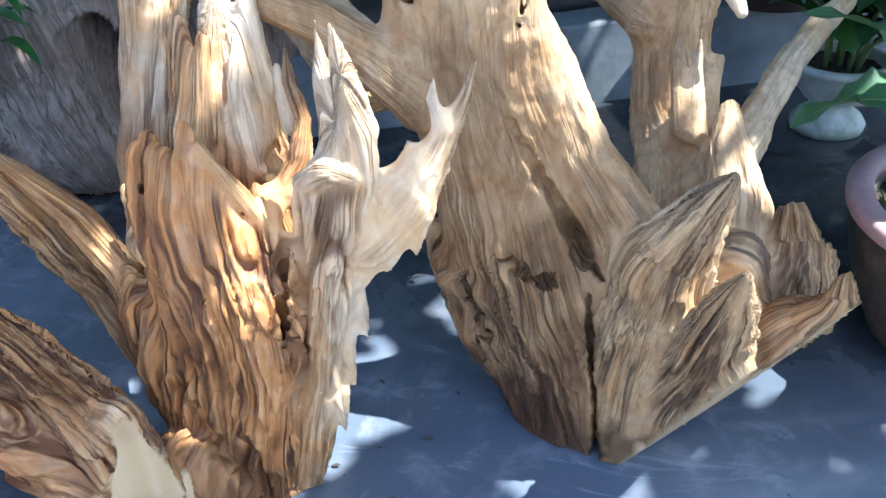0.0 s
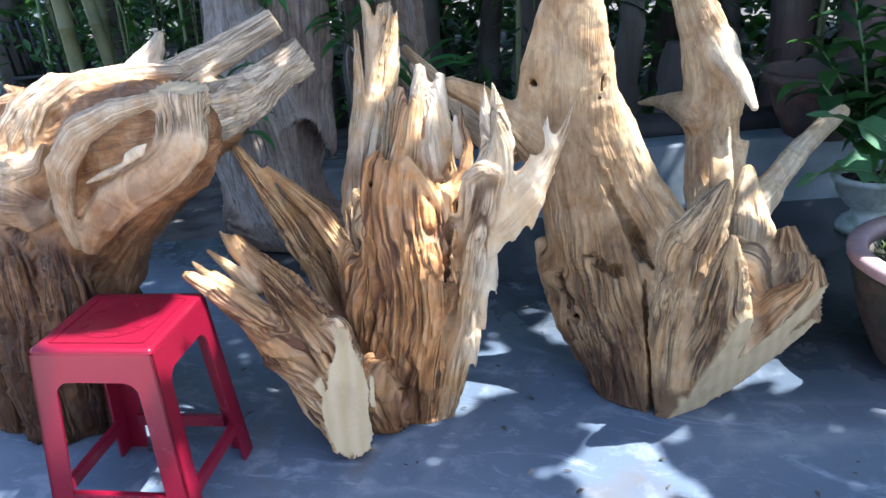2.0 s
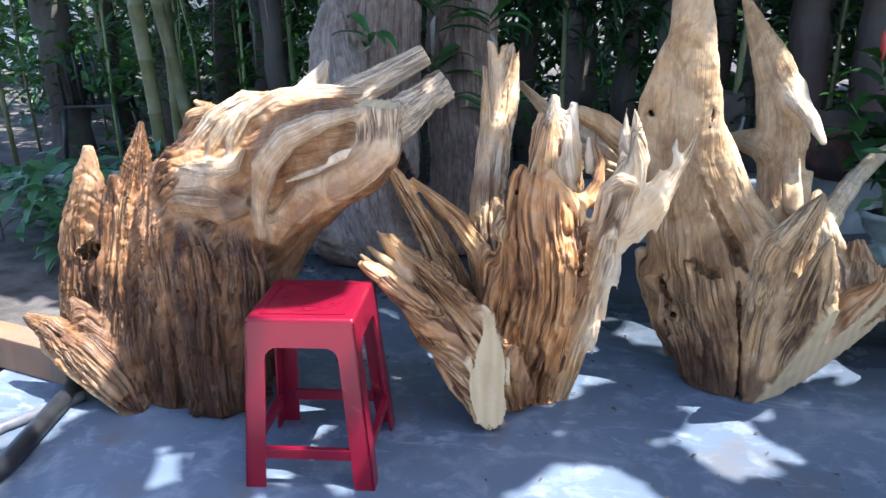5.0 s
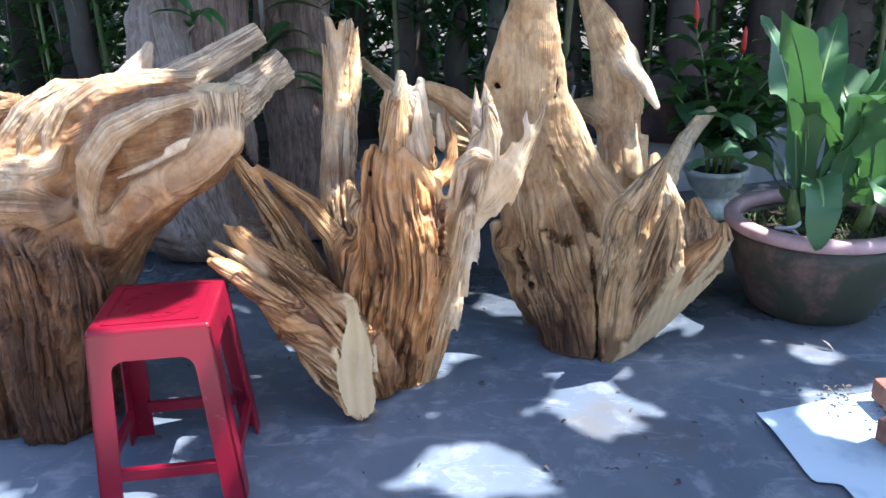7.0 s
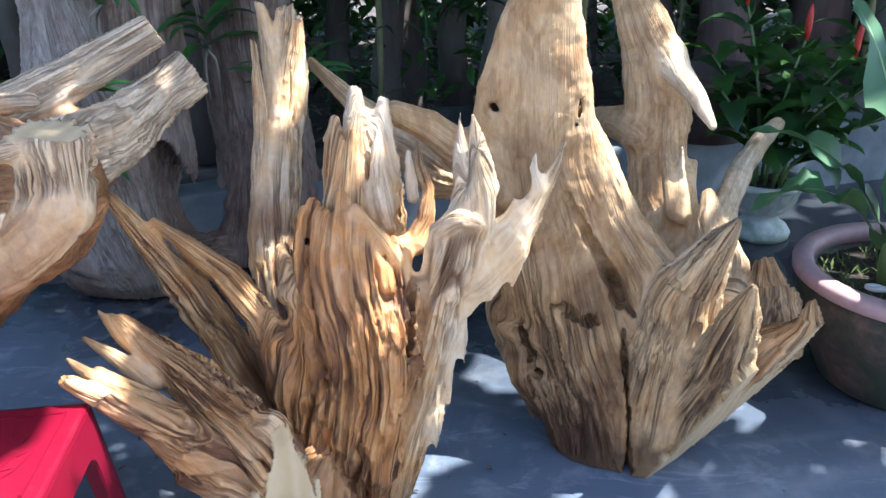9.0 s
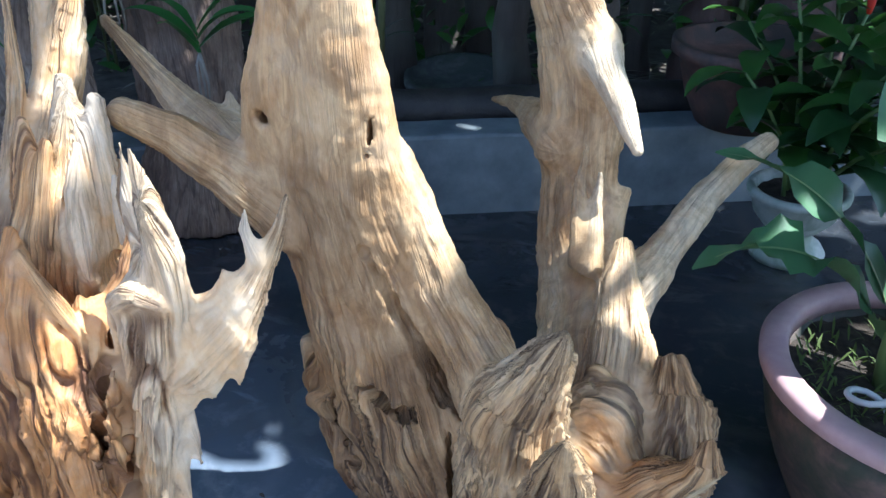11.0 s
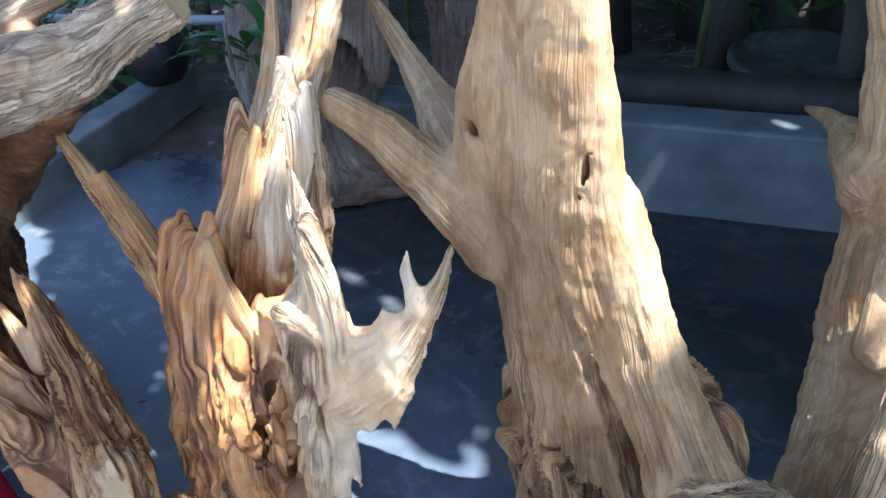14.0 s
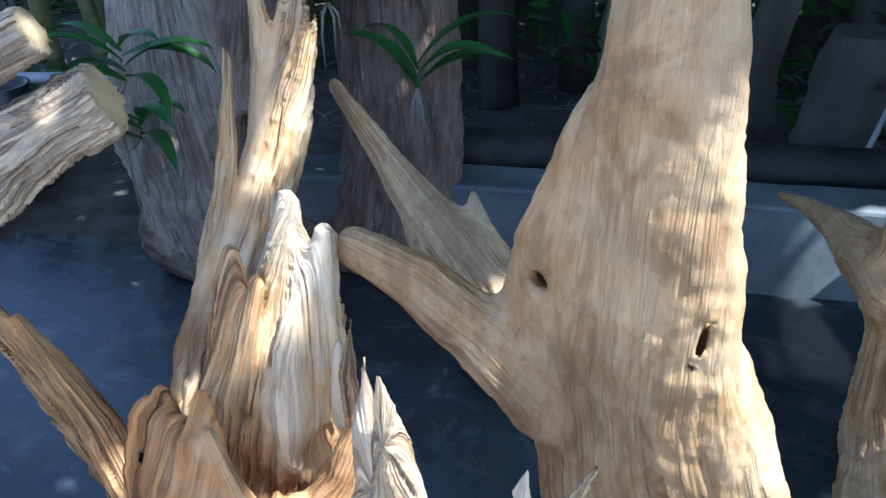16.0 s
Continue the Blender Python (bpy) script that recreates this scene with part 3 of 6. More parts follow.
def build_ground():
    bm = bmesh.new()
    bmesh.ops.create_grid(bm, x_segments=120, y_segments=120, size=1)
    for v in bm.verts:
        r = max(abs(v.co.x), abs(v.co.y))
        k = 9 * r if r < 0.6 else 5.4 + (r - 0.6) ** 2 * 1800
        v.co.x, v.co.y = v.co.x / max(r, 1e-6) * k, v.co.y / max(r, 1e-6) * k + 2
        near = max(0.0, 1 - math.hypot(v.co.x, v.co.y - 4) / 9)
        v.co.z = -0.05 + 0.02 * near * noise.noise((v.co.x * 2.1, v.co.y * 2.1, 0.3))
    single("ground", smooth(bm), DIRT, "dark bare earth with scattered litter", "ground", kind="structure")


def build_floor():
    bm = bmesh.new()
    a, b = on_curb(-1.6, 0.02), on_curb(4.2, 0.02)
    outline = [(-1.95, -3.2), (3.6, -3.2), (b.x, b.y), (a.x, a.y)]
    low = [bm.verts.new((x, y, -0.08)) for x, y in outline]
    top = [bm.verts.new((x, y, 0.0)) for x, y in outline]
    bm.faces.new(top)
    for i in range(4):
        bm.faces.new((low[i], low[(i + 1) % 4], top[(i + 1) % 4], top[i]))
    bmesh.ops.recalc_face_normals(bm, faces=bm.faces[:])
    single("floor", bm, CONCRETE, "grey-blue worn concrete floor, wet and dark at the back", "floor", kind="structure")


def rough_wall(name, start, end, height, thick, material, label, category, seed):
    """A low cast wall with a worn, slightly wavy top edge."""
    bm = bmesh.new()
    d = end - start
    n = max(6, int(d.length / 0.06))
    side = Vector((-d.y, d.x, 0)).normalized() * thick
    rows = []
    for i in range(n + 1):
        p = start + d * (i / n)
        w = 0.006 * noise.noise((i * 0.35, seed, 0))
        r = 0.012
        h = height + w
        prof = [(0.0, -0.04), (0.0, h - r), (r * 0.3 / thick, h - r * 0.3), (r / thick, h), (1 - r / thick, h), (1.0, h - r), (1.0, -0.04)]
        rows.append([bm.verts.new(p + side * f + Vector((0, 0, z))) for f, z in prof])
    for a, b in zip(rows, rows[1:]):
        for k in range(6):
            bm.faces.new((a[k], b[k], b[k + 1], a[k + 1]))
    bm.faces.new(rows[0])
    bm.faces.new(list(reversed(rows[-1])))
    bmesh.ops.recalc_face_normals(bm, faces=bm.faces[:])
    return single(name, bm, material, label, category, kind="structure")


build_ground()
build_floor()
# Unseen wall behind the camera, added as a pale reflector for the stumps.
rough_wall("wall_bounce", Vector((4.2, -3.3, 0)), Vector((-3.0, -3.3, 0)), 2.8, 0.15, plain_material("cream_plaster", (0.66, 0.60, 0.50), (0.74, 0.69, 0.60), 0.8, 3), "plain cream plastered wall behind the camera, unseen, added to bounce light", "wall", 7)
rough_wall("curb", on_curb(-0.9, 0), on_curb(4.2, 0), 0.285, 0.16, CURB, "low grey concrete curb with damp stains at the back of the floor", "curb", 1)
rough_wall("curb", Vector((-1.72, 1.30, 0)), Vector((-2.30, 2.55, 0)), 0.14, 0.14, CURB, "low grey concrete curb beside the wet floor", "curb", 2)


# ---- the driftwood stumps ----
pale = Driftwood(0.0042, 0.020, 0.013, 1)
pale.limb([(0.179, 1.470, 1.620, 0.010), (0.206, 1.450, 1.242, 0.010), (0.220, 1.450, 0.969, 0.014), (0.223, 1.460, 0.740, 0.017), (0.284, 1.480, 0.457, 0.018), (0.362, 1.490, 0.195, 0.019), (0.401, 1.480, -0.055, 0.020)], flat=0.8, tone=0.6, jag=0.0, rough=0.5, grain="trunk")  # spine
pale.limb([(0.179, 1.455, 1.620, 0.038), (0.204, 1.435, 1.242, 0.046), (0.217, 1.425, 1.063, 0.065), (0.207, 1.436, 0.906, 0.095), (0.210, 1.442, 0.775, 0.121), (0.241, 1.460, 0.620, 0.152), (0.285, 1.470, 0.442, 0.171)], flat=0.41, tone=0.48, jag=0.0, axis=(0.26, 0.97, 0.0), rough=0.12, grain="trunk")  # main trunk
pale.limb([(0.263, 1.500, 0.540, 0.090), (0.310, 1.500, 0.396, 0.156), (0.362, 1.490, 0.195, 0.158), (0.394, 1.480, 0.026, 0.139)], flat=0.75, tone=0.3, jag=0.0, rough=1.1, grain="trunk")  # lower body
pale.limb([(0.296, 1.440, 0.795, 0.034), (0.336, 1.420, 0.715, 0.034), (0.372, 1.412, 0.616, 0.046), (0.440, 1.392, 0.512, 0.052), (0.496, 1.405, 0.377, 0.080), (0.512, 1.425, 0.198, 0.104), (0.472, 1.420, 0.025, 0.085)], flat=0.75, tone=0.5, jag=0.0, rough=0.5)  # right buttress
pale.limb([(0.569, 1.263, 0.672, 0.007), (0.546, 1.300, 0.603, 0.033), (0.505, 1.330, 0.485, 0.072), (0.484, 1.360, 0.299, 0.082), (0.468, 1.380, 0.141, 0.073), (0.457, 1.400, -0.005, 0.053)], flat=0.7, tone=0.66, jag=0.0, rough=1.0)  # front lobe
pale.limb([(0.590, 1.184, 0.576, 0.008), (0.586, 1.220, 0.495, 0.036), (0.575, 1.300, 0.314, 0.066), (0.546, 1.360, 0.140, 0.069)], flat=0.6, tone=0.6, jag=0.0, rough=1.1)  # ridge
pale.limb([(0.600, 1.500, 0.440, 0.022), (0.618, 1.470, 0.392, 0.062), (0.598, 1.440, 0.257, 0.092), (0.546, 1.430, 0.125, 0.097)], flat=0.8, tone=0.5, jag=0.0, grain="trunk")  # fill
pale.limb([(0.708, 1.537, 0.460, 0.023), (0.722, 1.520, 0.363, 0.064), (0.705, 1.480, 0.249, 0.087), (0.628, 1.450, 0.124, 0.095)], flat=0.4, tone=0.42, jag=0.03)  # plank a
pale.limb([(0.767, 1.382, 0.451, 0.014), (0.766, 1.380, 0.392, 0.032), (0.730, 1.400, 0.321, 0.069), (0.662, 1.410, 0.202, 0.089)], flat=0.4, tone=0.42, jag=0.02)  # plank b
pale.limb([(0.146, 1.500, 0.347, 0.044), (0.220, 1.480, 0.207, 0.067), (0.291, 1.470, 0.099, 0.068), (0.327, 1.470, 0.003, 0.065)], flat=0.9, tone=-0.05, jag=0.0, rough=1.2, grain="trunk")  # left lobe
pale.limb([(0.104, 1.520, 0.395, 0.019), (0.131, 1.500, 0.289, 0.026), (0.181, 1.480, 0.183, 0.030), (0.212, 1.500, 0.077, 0.027)], flat=0.9, tone=0.6, jag=0.0, grain="trunk")  # left lip
pale.limb([(-0.076, 1.380, 0.848, 0.024), (-0.017, 1.400, 0.816, 0.032), (0.048, 1.420, 0.763, 0.041), (0.124, 1.450, 0.679, 0.049)], flat=0.8, tone=0.5, jag=0.0, rough=0.35)  # prong
pale.limb([(0.250, 1.420, 0.862, 0.017), (0.278, 1.410, 0.718, 0.021), (0.308, 1.420, 0.582, 0.026), (0.361, 1.420, 0.445, 0.039), (0.428, 1.420, 0.269, 0.040)], flat=0.7, tone=0.62, jag=0.0, rough=0.3, grain="trunk")  # trunk ridge
pale.limb([(0.349, 1.920, 1.152, 0.010), (0.382, 1.920, 1.080, 0.031), (0.436, 1.910, 0.973, 0.055), (0.489, 1.900, 0.846, 0.078), (0.507, 1.900, 0.714, 0.082), (0.508, 1.880, 0.583, 0.074), (0.524, 1.830, 0.459, 0.092), (0.576, 1.740, 0.331, 0.117), (0.587, 1.600, 0.208, 0.118)], flat=0.42, tone=0.5, jag=0.0, axis=(0.26, 0.97, 0.0), rough=0.3)  # second trunk
pale.limb([(0.522, 1.880, 0.849, 0.041), (0.577, 1.800, 0.780, 0.024), (0.614, 1.760, 0.717, 0.012)], flat=0.6, tone=0.95, jag=0.0, rough=0.15)  # hook
pale.limb([(0.523, 1.830, 0.690, 0.004), (0.519, 1.800, 0.621, 0.010), (0.535, 1.740, 0.504, 0.024)], flat=0.7, tone=0.6, jag=0.0, rough=0.3)  # splinters
pale.limb([(0.555, 1.800, 0.655, 0.004), (0.553, 1.780, 0.600, 0.010), (0.560, 1.730, 0.500, 0.022)], flat=0.7, tone=0.85, jag=0.01, rough=0.3)  # splinters
pale.limb([(0.600, 1.866, 0.593, 0.010), (0.575, 1.830, 0.539, 0.029), (0.554, 1.780, 0.474, 0.053)], flat=0.5, tone=0.7, jag=0.0, rough=0.3)  # spike
pale.limb([(0.851, 2.075, 0.636, 0.020), (0.809, 2.040, 0.606, 0.029), (0.742, 1.950, 0.555, 0.032), (0.677, 1.820, 0.498, 0.037), (0.617, 1.700, 0.444, 0.059)], flat=0.6, tone=0.9, jag=0.0, rough=0.3)  # arm
pale.limb([(0.259, 2.250, 0.617, 0.008), (0.313, 2.180, 0.640, 0.016), (0.379, 2.080, 0.655, 0.033), (0.432, 1.970, 0.666, 0.050), (0.469, 1.880, 0.659, 0.047)], flat=0.5, tone=0.45, jag=0.0, rough=0.3)  # ear
pale.limb([(-0.327, 1.697, 0.888, 0.014), (-0.280, 1.690, 0.847, 0.018), (-0.226, 1.680, 0.796, 0.025), (-0.167, 1.660, 0.755, 0.039), (-0.090, 1.620, 0.714, 0.061), (-0.008, 1.580, 0.671, 0.071)], flat=0.6, tone=0.62, jag=0.0, rough=0.5)  # hoof limb
pale.limb([(-0.083, 1.668, 0.788, 0.005), (-0.075, 1.660, 0.761, 0.017), (-0.057, 1.640, 0.731, 0.031), (-0.020, 1.620, 0.707, 0.034)], flat=0.5, tone=0.8, jag=0.0, rough=0.3)  # hoof corner
pale.limb([(0.408, 1.400, 0.402, 0.018), (0.431, 1.370, 0.253, 0.039), (0.432, 1.385, 0.097, 0.048), (0.434, 1.400, -0.028, 0.042)], flat=0.7, tone=0.1, jag=0.0, grain="trunk")  # seam strand
pale.limb([(0.132, 1.450, 0.327, 0.015), (0.201, 1.430, 0.321, 0.029), (0.278, 1.420, 0.294, 0.025), (0.318, 1.420, 0.203, 0.029), (0.360, 1.420, 0.072, 0.026)], flat=0.7, tone=0.35, jag=0.0, grain="trunk")  # knot strand
pale.limb([(0.175, 1.440, 0.499, 0.014), (0.261, 1.420, 0.439, 0.025), (0.339, 1.410, 0.357, 0.025), (0.399, 1.400, 0.311, 0.018)], flat=0.7, tone=0.6, jag=0.0, grain="trunk")  # branch strand
pale.limb([(0.610, 1.712, 0.560, 0.016), (0.615, 1.660, 0.500, 0.040), (0.630, 1.580, 0.433, 0.060), (0.629, 1.500, 0.327, 0.062)], flat=0.7, tone=0.65, jag=0.015, rough=0.6)  # pink core
pale.limb([(0.178, 1.435, 1.000, 0.048), (0.142, 1.435, 0.880, 0.056), (0.130, 1.440, 0.800, 0.064), (0.155, 1.450, 0.700, 0.080)], flat=0.4, tone=0.42, rough=0.14, grain="trunk")  # shoulder
pale.saw((0.471, 1.36, 0.004), (0.62, -0.62, -0.48))
pale.hollow([(0.114, 1.37, 0.856, 0.011), (0.118, 1.43, 0.846, 0.013), (0.125, 1.48, 0.835, 0.010)])
pale.hollow([(0.285, 1.425, 0.875, 0.0043), (0.283, 1.430, 0.85, 0.0068), (0.280, 1.430, 0.82, 0.0056)], 6.0)
pale.hollow([(0.392, 1.355, 0.40, 0.0037), (0.395, 1.355, 0.326, 0.0074), (0.408, 1.355, 0.22, 0.0062), (0.416, 1.365, 0.124, 0.0050), (0.42, 1.375, 0.0, 0.0074)], 6.0)
pale.hollow([(0.165, 1.36, 0.335, 0.010), (0.178, 1.46, 0.33, 0.014)], 1.5)
pale.hollow([(0.205, 1.36, 0.230, 0.012), (0.215, 1.46, 0.225, 0.015)], 1.5)
pale.stain_shade((0.27, 1.40, 0.02), 0.21, 1.0)
pale.stain_shade((0.43, 1.35, 0.02), 0.15, 0.85)
# Base stains above; here shade is painted into the crevice at mid height.
pale.stain_shade((0.35, 1.40, 0.46), 0.09, 0.5)
pale.stain_shade((0.22, 1.42, 0.30), 0.09, 0.4)
pale.stain_shade((0.72, 1.45, 0.27), 0.13, 0.45)
pale.stain_shade((0.40, 1.38, 0.28), 0.08, 0.5)
pale.hollow([(0.263, 1.392, 0.674, 0.0031), (0.295, 1.392, 0.608, 0.0078), (0.334, 1.392, 0.540, 0.0127), (0.383, 1.398, 0.458, 0.0180), (0.415, 1.398, 0.406, 0.0082)], 2.0)
pale.hollow([(0.237, 1.398, 0.428, 0.0049), (0.279, 1.398, 0.409, 0.0132), (0.321, 1.398, 0.389, 0.0182), (0.319, 1.398, 0.362, 0.0084)], 2.0)
pale.hollow([(0.351, 1.398, 0.503, 0.0161), (0.374, 1.405, 0.460, 0.0246), (0.385, 1.405, 0.427, 0.0149)], 2.0)
pale.hollow([(0.165, 1.425, 0.332, 0.0103), (0.190, 1.435, 0.306, 0.0155), (0.210, 1.435, 0.270, 0.0070)], 2.0)
pale.stain_shade((0.20, 1.38, 0.68), 0.15, 0.30)
pale.stain_shade((0.25, 1.40, 0.50), 0.16, 0.2)
tagged(new("driftwood_stump", pale.build("driftwood_stump", WOOD_PALE)),
       "pale weathered driftwood stump with two tall trunks and a sawn base", "driftwood", "driftwood on the floor")

orange = Driftwood(0.0036, 0.014, 0.0135, 2)
orange.limb([(-0.183, 1.240, -0.066, 0.018), (-0.144, 1.340, 0.780, 0.017)], flat=0.8, tone=0.15, jag=0.0, grain="body")  # spine
orange.limb([(-0.176, 1.230, -0.020, 0.079), (-0.177, 1.230, 0.146, 0.108), (-0.175, 1.220, 0.300, 0.130), (-0.165, 1.235, 0.438, 0.130), (-0.150, 1.262, 0.535, 0.112), (-0.142, 1.285, 0.610, 0.080)], flat=0.75, tone=0.1, jag=0.0, rough=1.15, grain="body")  # body
orange.limb([(-0.631, 1.255, 0.707, 0.014), (-0.586, 1.270, 0.617, 0.029), (-0.523, 1.300, 0.485, 0.044), (-0.462, 1.310, 0.354, 0.048), (-0.392, 1.290, 0.214, 0.047), (-0.300, 1.260, 0.060, 0.047)], flat=0.6, tone=0.3, jag=0.0, rough=1.0)  # outer finger
orange.limb([(-0.562, 1.275, 0.652, 0.010), (-0.496, 1.270, 0.600, 0.022), (-0.415, 1.260, 0.539, 0.026), (-0.351, 1.240, 0.460, 0.031), (-0.305, 1.220, 0.326, 0.048)], flat=0.8, tone=0.2, jag=0.0, rough=1.0)  # inner finger
orange.limb([(-0.356, 1.660, 1.000, 0.032), (-0.358, 1.630, 0.913, 0.040), (-0.363, 1.590, 0.809, 0.047), (-0.371, 1.530, 0.709, 0.050), (-0.367, 1.440, 0.600, 0.050), (-0.353, 1.360, 0.494, 0.053), (-0.312, 1.290, 0.354, 0.070)], flat=0.5, tone=0.5, jag=0.06, rough=0.9)  # spire
orange.limb([(-0.415, 1.640, 1.027, 0.013), (-0.399, 1.630, 0.931, 0.026), (-0.384, 1.590, 0.808, 0.032), (-0.379, 1.530, 0.690, 0.033)], flat=0.6, tone=0.55, jag=0.03, rough=0.6)  # spire prong
orange.limb([(-0.418, 1.580, 0.958, 0.011), (-0.406, 1.540, 0.816, 0.018), (-0.400, 1.460, 0.650, 0.024), (-0.394, 1.380, 0.505, 0.030)], flat=0.6, tone=0.45, jag=0.03)  # spire slab
orange.limb([(-0.578, 1.100, 0.528, 0.015), (-0.524, 1.095, 0.467, 0.031), (-0.450, 1.080, 0.405, 0.044), (-0.347, 1.050, 0.313, 0.058), (-0.257, 1.010, 0.208, 0.058), (-0.203, 0.980, 0.124, 0.048)], flat=0.8, tone=0.12, jag=0.03, cut=((-0.236, 0.99, 0.004), (0.76, -0.64, 0.10)), rough=1.5, grain="saw")  # saw upper
orange.limb([(-0.578, 0.915, 0.507, 0.014), (-0.518, 0.940, 0.450, 0.028), (-0.451, 0.970, 0.367, 0.042), (-0.369, 1.000, 0.237, 0.055), (-0.278, 0.990, 0.127, 0.060), (-0.214, 0.970, 0.047, 0.052)], flat=0.8, tone=0.2, jag=0.03, cut=((-0.236, 0.99, 0.004), (0.76, -0.64, 0.10)), rough=1.5, grain="saw")  # saw lower
orange.limb([(-0.245, 1.100, 0.165, 0.067), (-0.220, 1.140, 0.053, 0.061)], flat=0.9, tone=0.1, jag=0.0, grain="body")  # saw join
orange.limb([(-0.281, 1.035, 0.330, 0.032), (-0.260, 1.020, 0.203, 0.042), (-0.238, 1.005, 0.060, 0.040)], flat=0.9, tone=0.45, jag=0.0, cut=((-0.236, 0.99, 0.004), (0.76, -0.64, 0.10)), grain="saw")  # saw slab
orange.limb([(-0.612, 1.100, 0.539, 0.005), (-0.578, 1.095, 0.495, 0.015), (-0.515, 1.090, 0.440, 0.023)], flat=0.7, tone=0.6, jag=0.0, rough=0.4)  # splinter
orange.limb([(-0.627, 1.060, 0.503, 0.005), (-0.581, 1.060, 0.469, 0.016), (-0.515, 1.060, 0.416, 0.023)], flat=0.7, tone=0.5, jag=0.0, rough=0.4)  # splinter
orange.limb([(-0.612, 0.980, 0.507, 0.005), (-0.568, 0.980, 0.468, 0.014), (-0.506, 0.985, 0.420, 0.022)], flat=0.7, tone=0.5, jag=0.0, rough=0.4)  # splinter
orange.limb([(-0.576, 1.000, 0.463, 0.013), (-0.499, 1.010, 0.394, 0.032), (-0.403, 1.010, 0.299, 0.048), (-0.307, 1.010, 0.185, 0.058)], flat=0.9, tone=0.3, jag=0.0, cut=((-0.236, 0.99, 0.004), (0.76, -0.64, 0.10)), rough=1.2, grain="saw")  # saw mid
orange.limb([(-0.126, 1.350, 0.841, 0.0222), (-0.123, 1.340, 0.778, 0.0459), (-0.122, 1.310, 0.707, 0.0679), (-0.134, 1.280, 0.611, 0.0940), (-0.163, 1.260, 0.481, 0.1156)], flat=0.65, tone=0.3, rough=0.8, grain='body')  # tower
orange.limb([(-0.150, 1.364, 0.896, 0.0135), (-0.150, 1.355, 0.848, 0.0225), (-0.149, 1.330, 0.770, 0.0292)], flat=0.8, tone=0.8, jag=0.012, rough=0.6, grain='body')  # blunt prong
orange.limb([(-0.092, 1.350, 0.877, 0.0133), (-0.095, 1.340, 0.833, 0.0211), (-0.101, 1.320, 0.762, 0.0300)], flat=0.8, tone=0.9, jag=0.012, rough=0.5, grain='body')  # blunt prong
orange.limb([(-0.178, 1.300, 0.855, 0.0087), (-0.182, 1.295, 0.814, 0.0175), (-0.181, 1.280, 0.740, 0.0253), (-0.175, 1.250, 0.658, 0.0330)], flat=0.8, tone=0.35, grain='body')  # tower edge
orange.limb([(-0.147, 1.300, 0.829, 0.0065), (-0.151, 1.285, 0.773, 0.0142), (-0.153, 1.260, 0.701, 0.0218)], flat=0.8, tone=0.25, grain='body')  # tower strand
orange.limb([(-0.097, 1.300, 0.829, 0.0076), (-0.098, 1.280, 0.763, 0.0203), (-0.089, 1.262, 0.707, 0.0230), (-0.073, 1.240, 0.664, 0.0140)], flat=0.6, tone=0.72, rough=0.5, grain='panel')  # grey panel
orange.limb([(-0.022, 1.290, 0.831, 0.0043), (-0.016, 1.270, 0.778, 0.0106), (0.002, 1.255, 0.733, 0.0127), (-0.004, 1.235, 0.678, 0.0191), (-0.022, 1.220, 0.638, 0.0277)], flat=0.8, tone=0.25, rough=0.9, grain='rim')  # hole rim
orange.limb([(-0.039, 1.290, 0.796, 0.0054), (-0.036, 1.285, 0.751, 0.0108), (-0.033, 1.280, 0.707, 0.0141)], flat=0.7, tone=0.8, rough=0.4)  # rim splinter
orange.limb([(-0.206, 1.205, 0.721, 0.0127), (-0.207, 1.195, 0.680, 0.0394), (-0.192, 1.180, 0.618, 0.0535), (-0.171, 1.165, 0.531, 0.0629), (-0.163, 1.160, 0.410, 0.0673)], flat=0.6, tone=0.02, rough=1.15, grain='body')  # flame lobe
orange.limb([(-0.153, 1.210, 0.737, 0.0105), (-0.138, 1.185, 0.685, 0.0335), (-0.115, 1.160, 0.606, 0.0482), (-0.111, 1.150, 0.492, 0.0561)], flat=0.6, tone=0.08, rough=1.15, grain='body')  # flame lobe
orange.limb([(-0.122, 1.185, 0.723, 0.0072), (-0.096, 1.175, 0.695, 0.0113), (-0.071, 1.170, 0.664, 0.0134), (-0.050, 1.170, 0.628, 0.0094)], flat=0.7, tone=0.3, rough=0.7)  # slanting strand
orange.limb([(-0.052, 1.200, 0.635, 0.0254), (-0.051, 1.170, 0.556, 0.0425), (-0.065, 1.150, 0.445, 0.0522), (-0.089, 1.150, 0.315, 0.0570), (-0.124, 1.160, 0.166, 0.0558)], flat=0.7, tone=0.08, rough=1.35, grain='body')  # front ridge
orange.limb([(-0.293, 1.237, 0.614, 0.0124), (-0.280, 1.225, 0.578, 0.0192), (-0.267, 1.210, 0.530, 0.0339)], flat=0.8, tone=0.4, rough=0.8, grain='body')  # tooth
orange.limb([(-0.212, 1.190, 0.619, 0.0054), (-0.203, 1.185, 0.580, 0.0152), (-0.187, 1.170, 0.522, 0.0284)], flat=0.8, tone=0.25, rough=0.8, grain='body')  # tooth
orange.limb([(-0.252, 1.200, 0.569, 0.0044), (-0.244, 1.195, 0.544, 0.0122), (-0.234, 1.180, 0.497, 0.0223)], flat=0.8, tone=0.35, rough=0.8, grain='body')  # tooth
orange.limb([(-0.159, 1.170, 0.577, 0.0054), (-0.158, 1.165, 0.543, 0.0140), (-0.156, 1.155, 0.488, 0.0240)], flat=0.8, tone=0.15, rough=0.8, grain='body')  # tooth
